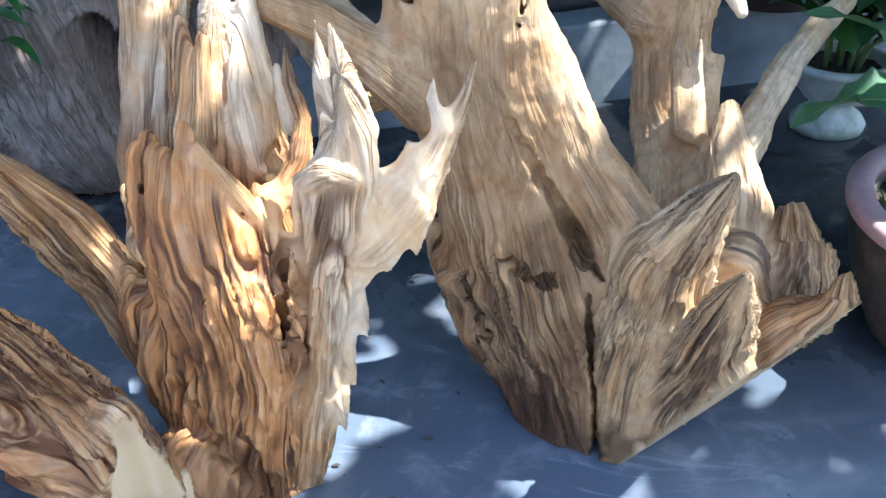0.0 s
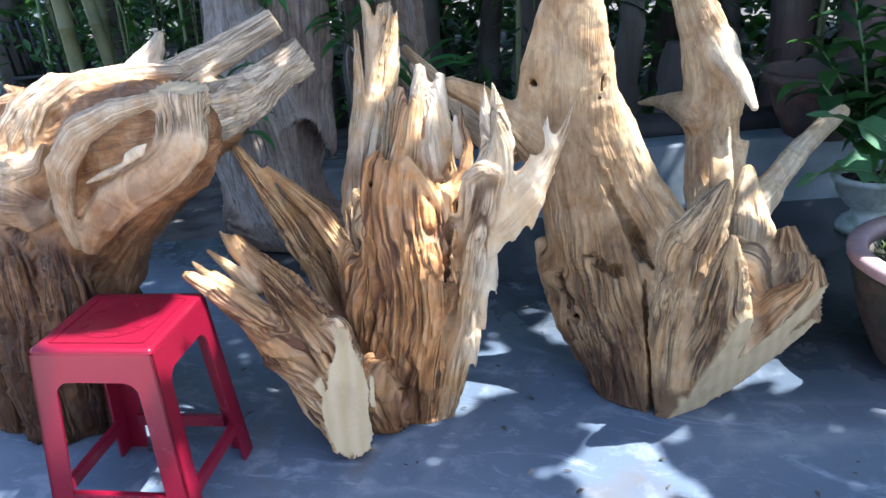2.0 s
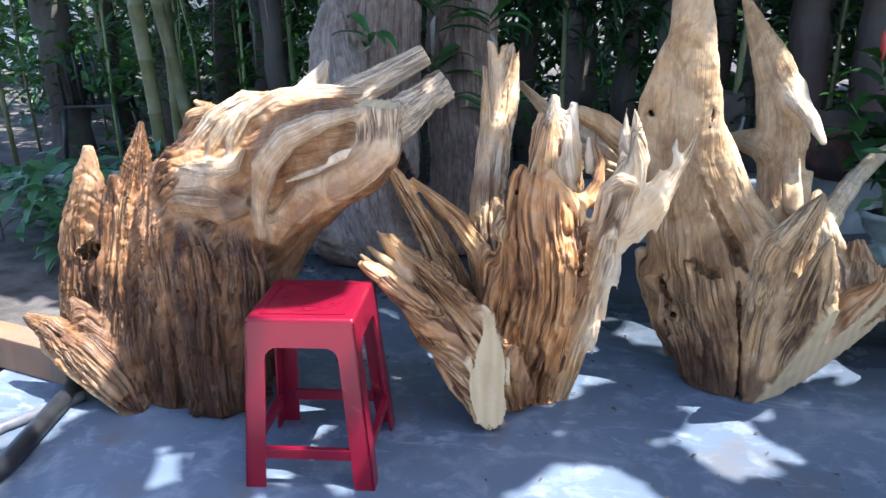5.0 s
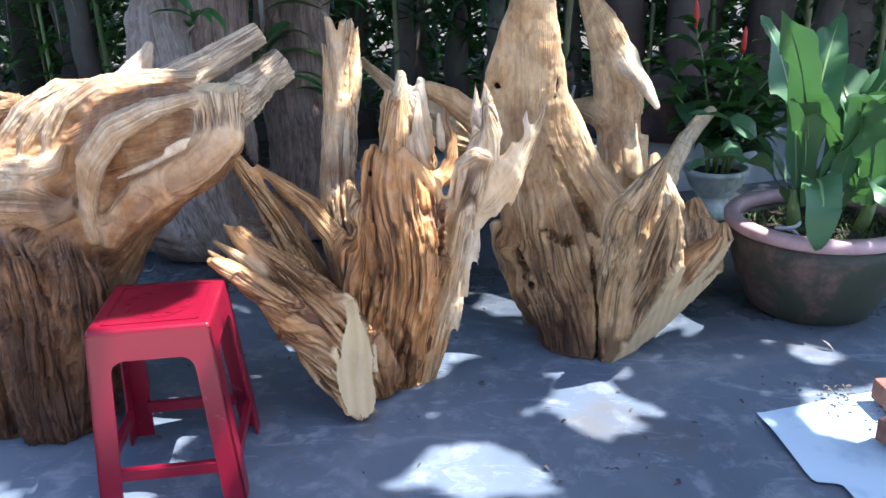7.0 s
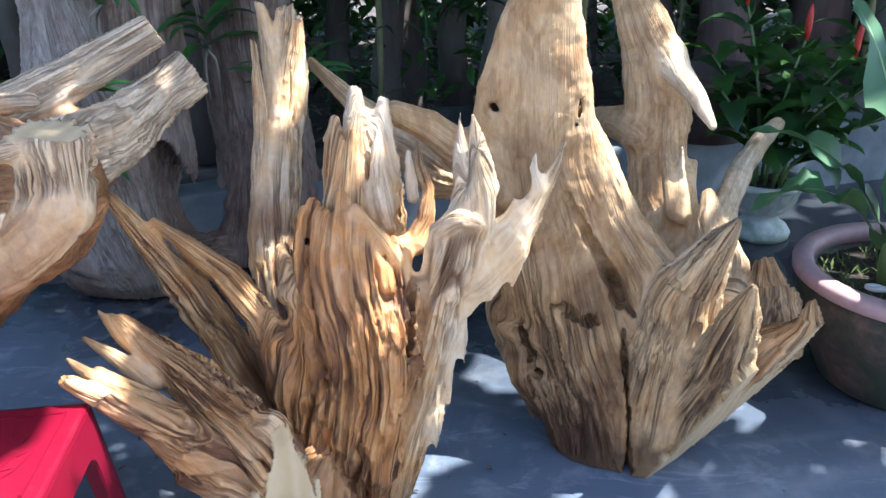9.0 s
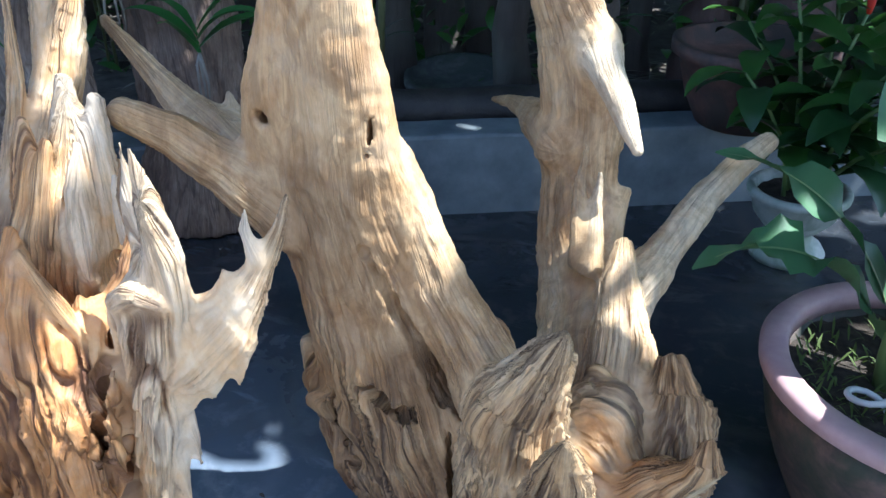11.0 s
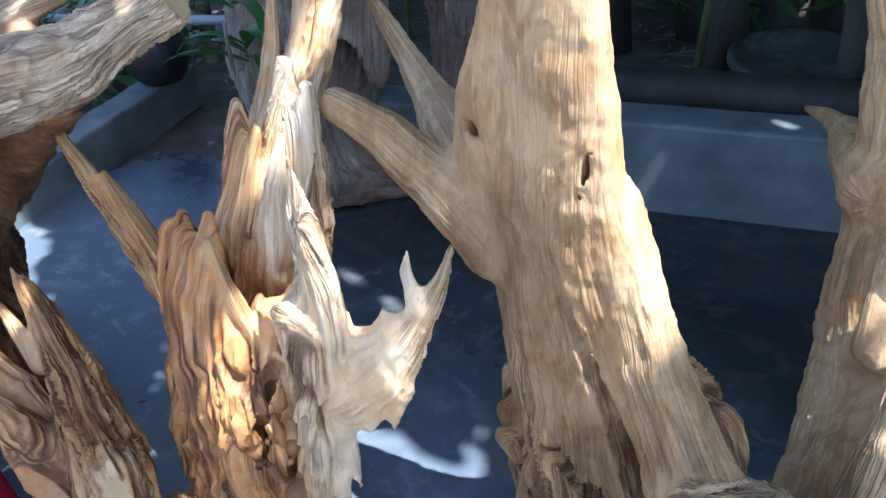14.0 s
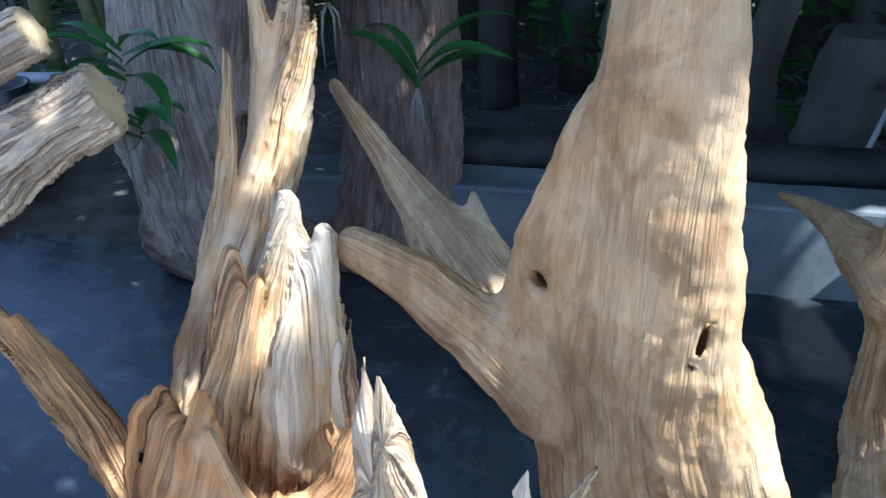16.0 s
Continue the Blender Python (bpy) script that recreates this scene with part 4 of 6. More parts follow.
orange.limb([(-0.321, 1.215, 0.475, 0.0186), (-0.303, 1.190, 0.412, 0.0419), (-0.280, 1.175, 0.316, 0.0522), (-0.242, 1.170, 0.210, 0.0561), (-0.206, 1.175, 0.090, 0.0532)], flat=0.75, tone=0.05, rough=1.35, grain='body')  # left flank
orange.limb([(-0.088, 1.220, 0.028, 0.0261), (-0.052, 1.215, 0.171, 0.0345), (-0.017, 1.210, 0.304, 0.0422), (0.011, 1.200, 0.443, 0.0445), (0.032, 1.190, 0.559, 0.0490), (0.051, 1.180, 0.634, 0.0517)], flat=0.7, tone=0.58, rough=1.0, grain='cream')  # cream limb
orange.limb([(0.095, 1.163, 0.897, 0.0038), (0.105, 1.163, 0.837, 0.0184), (0.112, 1.165, 0.766, 0.0266), (0.090, 1.172, 0.702, 0.0423), (0.055, 1.180, 0.640, 0.0475)], flat=0.6, tone=0.75, rough=0.9, grain='cream')  # cream prong
orange.limb([(0.072, 1.178, 0.899, 0.0029), (0.072, 1.178, 0.843, 0.0118), (0.075, 1.178, 0.766, 0.0199), (0.069, 1.178, 0.702, 0.0243)], flat=0.7, tone=0.75, rough=0.7, grain='cream')  # cream splinter
orange.limb([(0.008, 1.185, 0.608, 0.0126), (0.029, 1.165, 0.685, 0.0202), (0.067, 1.150, 0.715, 0.0198), (0.098, 1.150, 0.705, 0.0119)], flat=0.8, tone=0.5, rough=0.9)  # twist
orange.limb([(0.251, 1.215, 0.839, 0.0025), (0.238, 1.212, 0.797, 0.0081), (0.217, 1.210, 0.754, 0.0153), (0.186, 1.205, 0.704, 0.0308), (0.143, 1.200, 0.649, 0.0519), (0.091, 1.195, 0.599, 0.0589)], flat=0.5, tone=0.62, rough=1.0, grain='fork')  # cream fork
orange.limb([(0.201, 1.205, 0.818, 0.0030), (0.197, 1.205, 0.792, 0.0080), (0.205, 1.205, 0.758, 0.0111)], flat=0.8, tone=0.9, rough=0.3)  # knob
orange.limb([(0.163, 1.200, 0.736, 0.0041), (0.166, 1.200, 0.714, 0.0112), (0.176, 1.200, 0.689, 0.0144)], flat=0.8, tone=0.9, rough=0.3)  # knob
orange.limb([(0.154, 1.200, 0.638, 0.0333), (0.160, 1.200, 0.595, 0.0169), (0.160, 1.200, 0.563, 0.0043)], flat=0.5, tone=0.65, rough=0.6)  # drip
orange.limb([(0.120, 1.200, 0.603, 0.0358), (0.120, 1.200, 0.562, 0.0149), (0.117, 1.200, 0.533, 0.0043)], flat=0.5, tone=0.65, rough=0.6)  # drip
orange.limb([(0.096, 1.200, 0.591, 0.0359), (0.090, 1.200, 0.550, 0.0235), (0.074, 1.200, 0.507, 0.0130)], flat=0.5, tone=0.65, rough=0.6)  # drip
orange.limb([(0.042, 1.210, 0.501, 0.0307), (0.059, 1.213, 0.437, 0.0156), (0.066, 1.215, 0.382, 0.0034)], flat=0.6, tone=0.95, rough=0.6)  # thorn
orange.limb([(0.021, 1.210, 0.386, 0.0296), (0.031, 1.210, 0.320, 0.0128), (0.035, 1.210, 0.286, 0.0035)], flat=0.6, tone=0.9, rough=0.6)  # thorn
orange.limb([(-0.006, 1.210, 0.263, 0.0309), (0.001, 1.210, 0.207, 0.0121), (0.002, 1.210, 0.175, 0.0037)], flat=0.6, tone=0.8, rough=0.6)  # thorn
orange.hollow([(-0.037, 1.220, 0.751, 0.0083), (-0.042, 1.235, 0.706, 0.0212), (-0.052, 1.260, 0.668, 0.0174)], 1.6)
orange.hollow([(-0.214, 1.170, 0.662, 0.0063), (-0.246, 1.235, 0.598, 0.0146), (-0.261, 1.270, 0.525, 0.0093)], 2.0)
orange.hollow([(-0.034, 1.150, 0.679, 0.0030), (-0.014, 1.150, 0.601, 0.0062), (-0.027, 1.145, 0.474, 0.0075), (-0.059, 1.140, 0.323, 0.0045)], 3.0)
orange.hollow([(-0.110, 1.300, 0.851, 0.0043), (-0.113, 1.300, 0.802, 0.0065), (-0.117, 1.270, 0.744, 0.0054)], 3.0)
# Stained base and saw piece, dark crevice, and the hole's shade painted in.
orange.stain_shade((-0.18, 1.13, 0.0), 0.18, 0.85)
orange.stain_shade((-0.35, 1.24, 0.30), 0.12, 0.9)
orange.stain_shade((-0.29, 1.18, 0.12), 0.12, 0.9)
orange.stain_shade((-0.03, 1.22, 0.70), 0.045, 0.8)
orange.stain_shade((-0.42, 1.02, 0.30), 0.22, 0.36)
orange.stain_shade((-0.27, 1.06, 0.16), 0.13, 0.6)
orange.stain_shade((-0.38, 1.45, 0.58), 0.11, 0.6)
tagged(new("driftwood_stump", orange.build("driftwood_stump", WOOD_ORANGE)),
       "orange-brown driftwood stump with jagged fingers and a cream limb", "driftwood", "driftwood on the floor")

brown = Driftwood(0.0046, 0.022, 0.016, 3)
brown.limb([(-1.356, 1.100, -0.306, 0.043), (-1.290, 1.100, 0.093, 0.039), (-1.242, 1.100, 0.298, 0.038), (-1.142, 1.080, 0.482, 0.036), (-0.990, 1.050, 0.624, 0.034), (-0.828, 1.040, 0.733, 0.033), (-0.690, 1.030, 0.765, 0.028)], flat=0.8, tone=0.2, jag=0.0, grain="trunk")  # spine
brown.limb([(-1.329, 1.100, -0.135, 0.216), (-1.290, 1.100, 0.093, 0.245), (-1.246, 1.100, 0.297, 0.265), (-1.171, 1.080, 0.480, 0.245), (-1.091, 1.060, 0.616, 0.219)], flat=0.75, tone=0.08, jag=0.0, rough=1.15, grain="trunk")  # trunk
brown.limb([(-1.537, 1.030, 0.749, 0.015), (-1.555, 1.030, 0.657, 0.046), (-1.576, 1.030, 0.528, 0.070), (-1.599, 1.040, 0.391, 0.096), (-1.572, 1.050, 0.211, 0.118), (-1.520, 1.050, 0.030, 0.119)], flat=0.6, tone=0.42, jag=0.03, grain="trunk")  # left column
brown.limb([(-1.717, 0.850, 0.250, 0.016), (-1.620, 0.840, 0.218, 0.047), (-1.516, 0.840, 0.127, 0.093), (-1.412, 0.840, 0.032, 0.092), (-1.341, 0.820, -0.021, 0.057)], flat=0.8, tone=0.4, jag=0.03, cut=((-1.322, 0.75, 0.0), (-0.45, -0.55, -0.69)), grain="slab")  # low slab
brown.limb([(-1.581, 0.900, 0.297, 0.019), (-1.525, 0.900, 0.219, 0.062), (-1.442, 0.900, 0.115, 0.089), (-1.377, 0.920, -0.008, 0.078)], flat=0.8, tone=0.35, jag=0.03, cut=((-1.322, 0.75, 0.0), (-0.45, -0.55, -0.69)), grain="slab")  # low slab b
brown.limb([(-0.999, 1.040, 0.513, 0.182), (-0.919, 1.030, 0.666, 0.192), (-0.790, 1.020, 0.755, 0.173), (-0.660, 1.000, 0.792, 0.146), (-0.561, 0.980, 0.820, 0.087)], flat=0.72, tone=0.3, jag=0.0, rough=0.3, grain="trunk")  # neck
brown.limb([(-0.940, 1.180, 0.859, 0.063), (-0.801, 1.240, 0.885, 0.047), (-0.685, 1.320, 0.940, 0.040), (-0.537, 1.400, 1.021, 0.032)], flat=0.7, tone=0.95, jag=0.0, cut=((-0.556, 1.396, 1.02), (0.75, 0.45, 0.45)), rough=0.75)  # upper horn
brown.limb([(-0.685, 1.120, 0.801, 0.073), (-0.612, 1.300, 0.832, 0.059), (-0.564, 1.380, 0.878, 0.048), (-0.497, 1.450, 0.926, 0.046)], flat=0.6, tone=0.95, jag=0.0, cut=((-0.50, 1.429, 0.93), (0.75, 0.5, 0.45)), rough=0.75)  # lower horn
brown.limb([(-0.873, 1.240, 0.906, 0.042), (-0.847, 1.275, 0.960, 0.026), (-0.834, 1.286, 0.995, 0.014)], flat=0.8, tone=0.95, jag=0.0, rough=0.4)  # bump
brown.limb([(-1.058, 1.150, 0.214, 0.094), (-1.099, 1.150, 0.047, 0.097), (-1.136, 1.150, -0.084, 0.090)], flat=0.9, tone=0.22, jag=0.0, grain="trunk")  # right root
brown.limb([(-0.640, 1.330, 0.820, 0.0500), (-0.713, 1.280, 0.789, 0.0936), (-0.864, 1.230, 0.680, 0.1198), (-1.080, 1.180, 0.470, 0.1348)], flat=0.6, tone=0.3, rough=0.5, grain='trunk')  # rear cheek
# Dark streaked lower trunk, plus shade painted under the head and in the hollow.
brown.stain_shade((-1.10, 0.92, 0.10), 0.34, 0.75)
brown.stain_shade((-0.88, 1.0, 0.42), 0.24, 0.35)
brown.stain_shade((-1.38, 0.95, 0.22), 0.26, 0.5)
brown.stain_shade((-0.92, 0.85, 0.66), 0.07, 0.7)
brown.stain_shade((-1.58, 0.98, 0.35), 0.10, 0.6)
brown.limb([(-1.536, 1.030, 0.763, 0.0076), (-1.556, 1.030, 0.655, 0.0385), (-1.606, 1.030, 0.489, 0.0672), (-1.615, 1.020, 0.283, 0.0929), (-1.567, 1.000, 0.096, 0.1121)], jag=0.02, flat=0.8, tone=0.4, rough=1.2)  # column
brown.limb([(-1.366, 1.080, 0.840, 0.0074), (-1.372, 1.060, 0.739, 0.0314), (-1.401, 1.030, 0.589, 0.0635), (-1.406, 0.980, 0.389, 0.0942), (-1.396, 0.950, 0.137, 0.1157), (-1.383, 0.950, -0.052, 0.0990)], jag=0.02, flat=0.8, tone=0.3, rough=1.2)  # column
brown.limb([(-1.272, 1.000, 0.734, 0.0106), (-1.259, 0.970, 0.646, 0.0371), (-1.239, 0.930, 0.506, 0.0669), (-1.222, 0.900, 0.288, 0.0895), (-1.239, 0.920, 0.011, 0.0944)], jag=0.02, flat=0.8, tone=0.25, rough=1.2)  # column
brown.limb([(-1.138, 0.930, 0.604, 0.0340), (-1.087, 0.900, 0.473, 0.0744), (-1.072, 0.880, 0.273, 0.0932), (-1.084, 0.900, 0.049, 0.0940)], flat=0.8, tone=0.1, rough=1.2)  # column
brown.limb([(-0.959, 0.920, 0.573, 0.0408), (-0.932, 0.900, 0.448, 0.0721), (-0.961, 0.920, 0.263, 0.0855), (-1.015, 0.950, 0.047, 0.0815)], flat=0.8, tone=0.1, rough=1.2)  # column
brown.limb([(-1.435, 1.000, 0.684, 0.0111), (-1.459, 1.000, 0.560, 0.0414), (-1.477, 0.980, 0.384, 0.0690)], jag=0.02, flat=0.8, tone=0.1, rough=1.2)  # column
brown.limb([(-1.147, 0.970, 0.700, 0.0137), (-1.109, 0.970, 0.790, 0.0252), (-1.049, 1.000, 0.863, 0.0317), (-0.968, 1.040, 0.919, 0.0298), (-0.911, 1.080, 0.921, 0.0199)], flat=0.8, tone=0.85, rough=0.7)  # back strand
brown.limb([(-1.060, 0.940, 0.726, 0.0132), (-1.024, 0.940, 0.806, 0.0228), (-0.971, 0.960, 0.872, 0.0274), (-0.912, 1.000, 0.911, 0.0258), (-0.862, 1.050, 0.910, 0.0162)], flat=0.8, tone=0.8, rough=0.7)  # back strand
brown.limb([(-0.960, 0.910, 0.752, 0.0128), (-0.946, 0.920, 0.827, 0.0206), (-0.906, 0.940, 0.891, 0.0236), (-0.840, 0.980, 0.929, 0.0251), (-0.753, 1.040, 0.940, 0.0221), (-0.648, 1.100, 0.938, 0.0159)], flat=0.8, tone=0.9, rough=0.7)  # back strand
brown.limb([(-1.199, 1.050, 0.812, 0.0141), (-1.149, 1.050, 0.861, 0.0277), (-1.101, 1.060, 0.884, 0.0206), (-1.147, 1.060, 0.908, 0.0069)], flat=0.8, tone=0.55, rough=0.7)  # back knob
brown.limb([(-1.140, 0.940, 0.727, 0.0152), (-1.080, 0.910, 0.736, 0.0394), (-0.992, 0.890, 0.744, 0.0383), (-0.923, 0.890, 0.755, 0.0235), (-0.900, 0.900, 0.802, 0.0125)], flat=0.8, tone=0.75, rough=0.6)  # cheek rim
brown.limb([(-1.183, 0.950, 0.613, 0.0207), (-1.086, 0.900, 0.664, 0.0496), (-0.997, 0.880, 0.673, 0.0546), (-0.931, 0.880, 0.659, 0.0317)], flat=0.7, tone=0.5, rough=0.6)  # cheek
brown.limb([(-0.877, 0.880, 0.685, 0.0125), (-0.919, 0.870, 0.647, 0.0205), (-0.977, 0.875, 0.619, 0.0160)], flat=0.8, tone=0.6, rough=0.5)  # cheek fold
brown.limb([(-0.872, 0.900, 0.567, 0.0127), (-0.851, 0.870, 0.681, 0.0278), (-0.816, 0.860, 0.775, 0.0332), (-0.749, 0.865, 0.849, 0.0326), (-0.654, 0.885, 0.896, 0.0262), (-0.564, 0.900, 0.915, 0.0173)], flat=0.75, tone=0.8, rough=0.45, grain='lip')  # lip
brown.limb([(-0.827, 0.900, 0.586, 0.0377), (-0.707, 0.880, 0.683, 0.0481), (-0.590, 0.880, 0.746, 0.0437), (-0.493, 0.900, 0.816, 0.0315)], flat=0.7, tone=0.5, rough=0.4, grain='lip')  # chin
brown.limb([(-0.522, 0.960, 0.972, 0.0496), (-0.509, 0.925, 0.901, 0.0577), (-0.515, 0.910, 0.828, 0.0577), (-0.570, 0.910, 0.758, 0.0411)], flat=0.5, tone=0.9, rough=1.3, cut=((-0.53, 0.94, 0.935), (0.1, -0.1, 1.0)))  # strip
brown.limb([(-0.755, 0.862, 0.738, 0.0037), (-0.666, 0.850, 0.772, 0.0066), (-0.579, 0.852, 0.813, 0.0057)], flat=0.8, tone=1.1, rough=0.3)  # bright splinter
brown.limb([(-0.617, 0.852, 0.809, 0.0043), (-0.584, 0.848, 0.822, 0.0071), (-0.561, 0.852, 0.833, 0.0043)], flat=0.8, tone=1.1, rough=0.3)  # bright splinter
brown.hollow([(-0.839, 0.830, 0.789, 0.0060), (-0.868, 0.850, 0.731, 0.0138), (-0.874, 0.860, 0.667, 0.0108)], 3.0)
brown.hollow([(-1.498, 0.930, 0.466, 0.0264), (-1.581, 1.020, 0.429, 0.0276)], 1.5)
tagged(new("driftwood_stump", brown.build("driftwood_stump", WOOD_BROWN)),
       "large brown driftwood stump with a bulging head and two pale horns", "driftwood", "driftwood on the floor")

gray = Driftwood(0.009, 0.05, 0.018, 4)
gray.limb([(-1.051, 2.400, 1.713, 0.153), (-1.098, 2.380, 1.284, 0.190), (-1.138, 2.360, 0.963, 0.216), (-1.182, 2.340, 0.622, 0.244), (-1.216, 2.300, 0.319, 0.273), (-1.228, 2.300, 0.157, 0.250)], flat=0.5, tone=0.5, rough=0.55)  # tall slab
gray.limb([(-1.274, 2.250, 1.111, 0.050), (-1.272, 2.220, 0.976, 0.094), (-1.245, 2.200, 0.743, 0.149), (-1.217, 2.200, 0.447, 0.226), (-1.155, 2.200, 0.218, 0.203)], flat=0.6, tone=0.9, rough=0.55)  # left lobe
gray.limb([(-0.830, 2.750, 1.740, 0.137), (-0.833, 2.700, 1.228, 0.161), (-0.831, 2.660, 0.935, 0.165), (-0.808, 2.640, 0.628, 0.177), (-0.798, 2.620, 0.308, 0.189), (-0.829, 2.600, 0.058, 0.220)], flat=0.8, tone=0.4, rough=0.55)  # right trunk
gray.limb([(-1.028, 2.500, 0.021, 0.164), (-1.176, 2.300, 0.105, 0.184), (-1.299, 2.200, 0.130, 0.130)], flat=0.8, tone=0.3, rough=0.55)  # root
gray.hollow([(-1.02, 2.2, 0.5, 0.05), (-0.98, 2.35, 0.2, 0.08)])
tagged(new("driftwood_stump", gray.build("driftwood_stump", WOOD_GRAY)),
       "tall grey weathered tree stump standing behind the wet floor", "driftwood")


# ---- red plastic stool ----
def red_plastic():
    m = Mat("red_plastic", 0.28, 0.0, 0.5)
    n = m.noise(m.place(), 60, 3)
    sc = m.noise(m.place(None, (30, 200, 30)), 1.0, 3)
    col = m.mix(m.ramp(sc, [(0.66, (0,)), (0.74, (0.5,))]), (0.20, 0.004, 0.020), (0.34, 0.06, 0.08))
    m.set("Base Color", col)
    m.set("Roughness", m.math("ADD", 0.24, m.math("MULTIPLY", n, 0.16)))
    m.bump(n, 0.05, 0.001)
    return m.m


RED = red_plastic()
STOOL_H, TOP, FOOT = 0.458, 0.135, 0.168


def stool_corner(z, sx, sy, inset=0.0):
    k = TOP + (FOOT - TOP) * (1 - z / STOOL_H) - inset
    return Vector((sx * k, sy * k, z))


def build_stool(at, turn):
    root = thing("stool", at, "red glossy plastic stool with four flared legs and a patterned seat", "stool", turn=turn)
    bm = bmesh.new()
    box(bm, (TOP * 2, TOP * 2, 0.022), (0, 0, STOOL_H - 0.011), 0.009)
    part("seat", smooth(bm), RED, root)
    bm = bmesh.new()
    for r in (0.085, 0.060, 0.035):
        ring = bmesh.ops.create_circle(bm, segments=40, radius=r)["verts"]
        inner = bmesh.ops.create_circle(bm, segments=40, radius=r - 0.007)["verts"]
        for i in range(40):
            bm.faces.new((ring[i], ring[(i + 1) % 40], inner[(i + 1) % 40], inner[i]))
    for k in range(12):
        box(bm, (0.020, 0.004, 0.0016), (0.073 * math.cos(k * math.pi / 6), 0.073 * math.sin(k * math.pi / 6), 0), 0, (0, 0, k * 30 + 45))
    for s in (-1, 1):
        box(bm, (0.21, 0.005, 0.0016), (0, s * 0.105, 0))
        box(bm, (0.005, 0.21, 0.0016), (s * 0.105, 0, 0))
    bmesh.ops.translate(bm, verts=bm.verts[:], vec=(0, 0, STOOL_H + 0.0012))
    part("seat_pattern", bm, RED, root)
    # four side frames: apron with rounded window, flared legs made as angle plates
    for k in range(4):
        turn_k = Matrix.Rotation(k * math.pi / 2, 4, "Z")
        bm = bmesh.new()

        def plate(z0, z1, x0, x1, x2, x3, thick=0.006):
            f0, f1 = stool_corner(z0, 1, 1).y, stool_corner(z1, 1, 1).y
            q = [Vector((x0, -f0, z0)), Vector((x1, -f0, z0)), Vector((x3, -f1, z1)), Vector((x2, -f1, z1))]
            back = [p + Vector((0, thick, 0)) for p in q]
            v = [bm.verts.new(p) for p in q + back]
            for f in ((0, 1, 2, 3), (7, 6, 5, 4), (0, 4, 5, 1), (1, 5, 6, 2), (2, 6, 7, 3), (3, 7, 4, 0)):
                bm.faces.new([v[i] for i in f])

        c = lambda z: stool_corner(z, 1, 1).x
        w0, w1 = 0.050, 0.052
        zt = STOOL_H - 0.075
        plate(zt, STOOL_H - 0.012, -c(zt), c(zt), -c(STOOL_H - 0.012), c(STOOL_H - 0.012))
        steps = 6
        for s in (-1, 1):
            plate(0.0, zt - 0.03, s * c(0) if s < 0 else c(0) - w1, -c(0) + w1 if s < 0 else c(0), s * c(zt - 0.03) if s < 0 else c(zt - 0.03) - w0, -c(zt - 0.03) + w0 if s < 0 else c(zt - 0.03))
            for i in range(steps):
                a0, a1 = i / steps * math.pi / 2, (i + 1) / steps * math.pi / 2
                z0, z1 = zt - 0.03 + 0.03 * math.sin(a0), zt - 0.03 + 0.03 * math.sin(a1)
                g0, g1 = w0 + 0.03 * (1 - math.cos(a0)), w0 + 0.03 * (1 - math.cos(a1))
                if s < 0:
                    plate(z0, z1, -c(z0), -c(z0) + g0, -c(z1), -c(z1) + g1)
                else:
                    plate(z0, z1, c(z0) - g0, c(z0), c(z1) - g1, c(z1))
        bmesh.ops.remove_doubles(bm, verts=bm.verts[:], dist=0.0004)
        bmesh.ops.recalc_face_normals(bm, faces=bm.faces[:])
        bmesh.ops.transform(bm, matrix=turn_k, verts=bm.verts[:])
        part("side_frame", bm, RED, root)
        bm = bmesh.new()
        y = stool_corner(0.095, 1, 1).y
        box(bm, (2 * y - 0.09, 0.016, 0.030), (0, -y + 0.010, 0.095), 0.003)
        bmesh.ops.transform(bm, matrix=turn_k, verts=bm.verts[:])
        part("stretcher", bm, RED, root)
    return root


build_stool((-0.657, 0.767, 0), 13)


# ---- pots and plants ----
def glazed(name, a, b, c, rough=0.6):
    m = Mat(name, rough)
    n, big = m.noise(m.place(), 22, 5, 0.65), m.noise(m.place(), 5, 4, 0.6, 0.6)
    col = m.mix(m.ramp(n, [(0.4, (0,)), (0.62, (1,))]), a, b)
    col = m.mix(m.ramp(big, [(0.44, (0,)), (0.54, (0.92,))]), col, c)
    m.set("Base Color", col)
    m.bump(n, 0.4, 0.006)
    return m.m


POT_OLD = glazed("mossy_clay", (0.055, 0.045, 0.037), (0.14, 0.09, 0.068), (0.035, 0.045, 0.027))
POT_RIM = plain_material("pink_clay", (0.42, 0.27, 0.27), (0.55, 0.38, 0.37), 0.55, 14)
POT_PALE = glazed("pale_stone", (0.40, 0.42, 0.36), (0.52, 0.54, 0.47), (0.24, 0.29, 0.21))
POT_RED = glazed("dark_clay", (0.10, 0.05, 0.038), (0.16, 0.085, 0.062), (0.06, 0.045, 0.038))
SOIL = plain_material("soil", (0.03, 0.025, 0.02), (0.08, 0.065, 0.05), 0.95, 40, 0.2, 0, 1.0)
MOSS = leaf_material("moss", (0.06, 0.10, 0.02), (0.14, 0.18, 0.05), 0.8, 0.2)


def soil_disc(radius, z, parent, seed):
    bm = bmesh.new()
    bmesh.ops.create_circle(bm, cap_ends=True, segments=36, radius=radius)
    bmesh.ops.subdivide_edges(bm, edges=bm.edges[:], cuts=1)
    bmesh.ops.poke(bm, faces=bm.faces[:])
    bmesh.ops.subdivide_edges(bm, edges=bm.edges[:], cuts=3, use_grid_fill=True)
    for v in bm.verts:
        v.co.z = z + 0.014 * noise.noise((v.co.x * 25, v.co.y * 25, seed))
    return part("soil", smooth(bm), SOIL, parent, "dark potting soil")


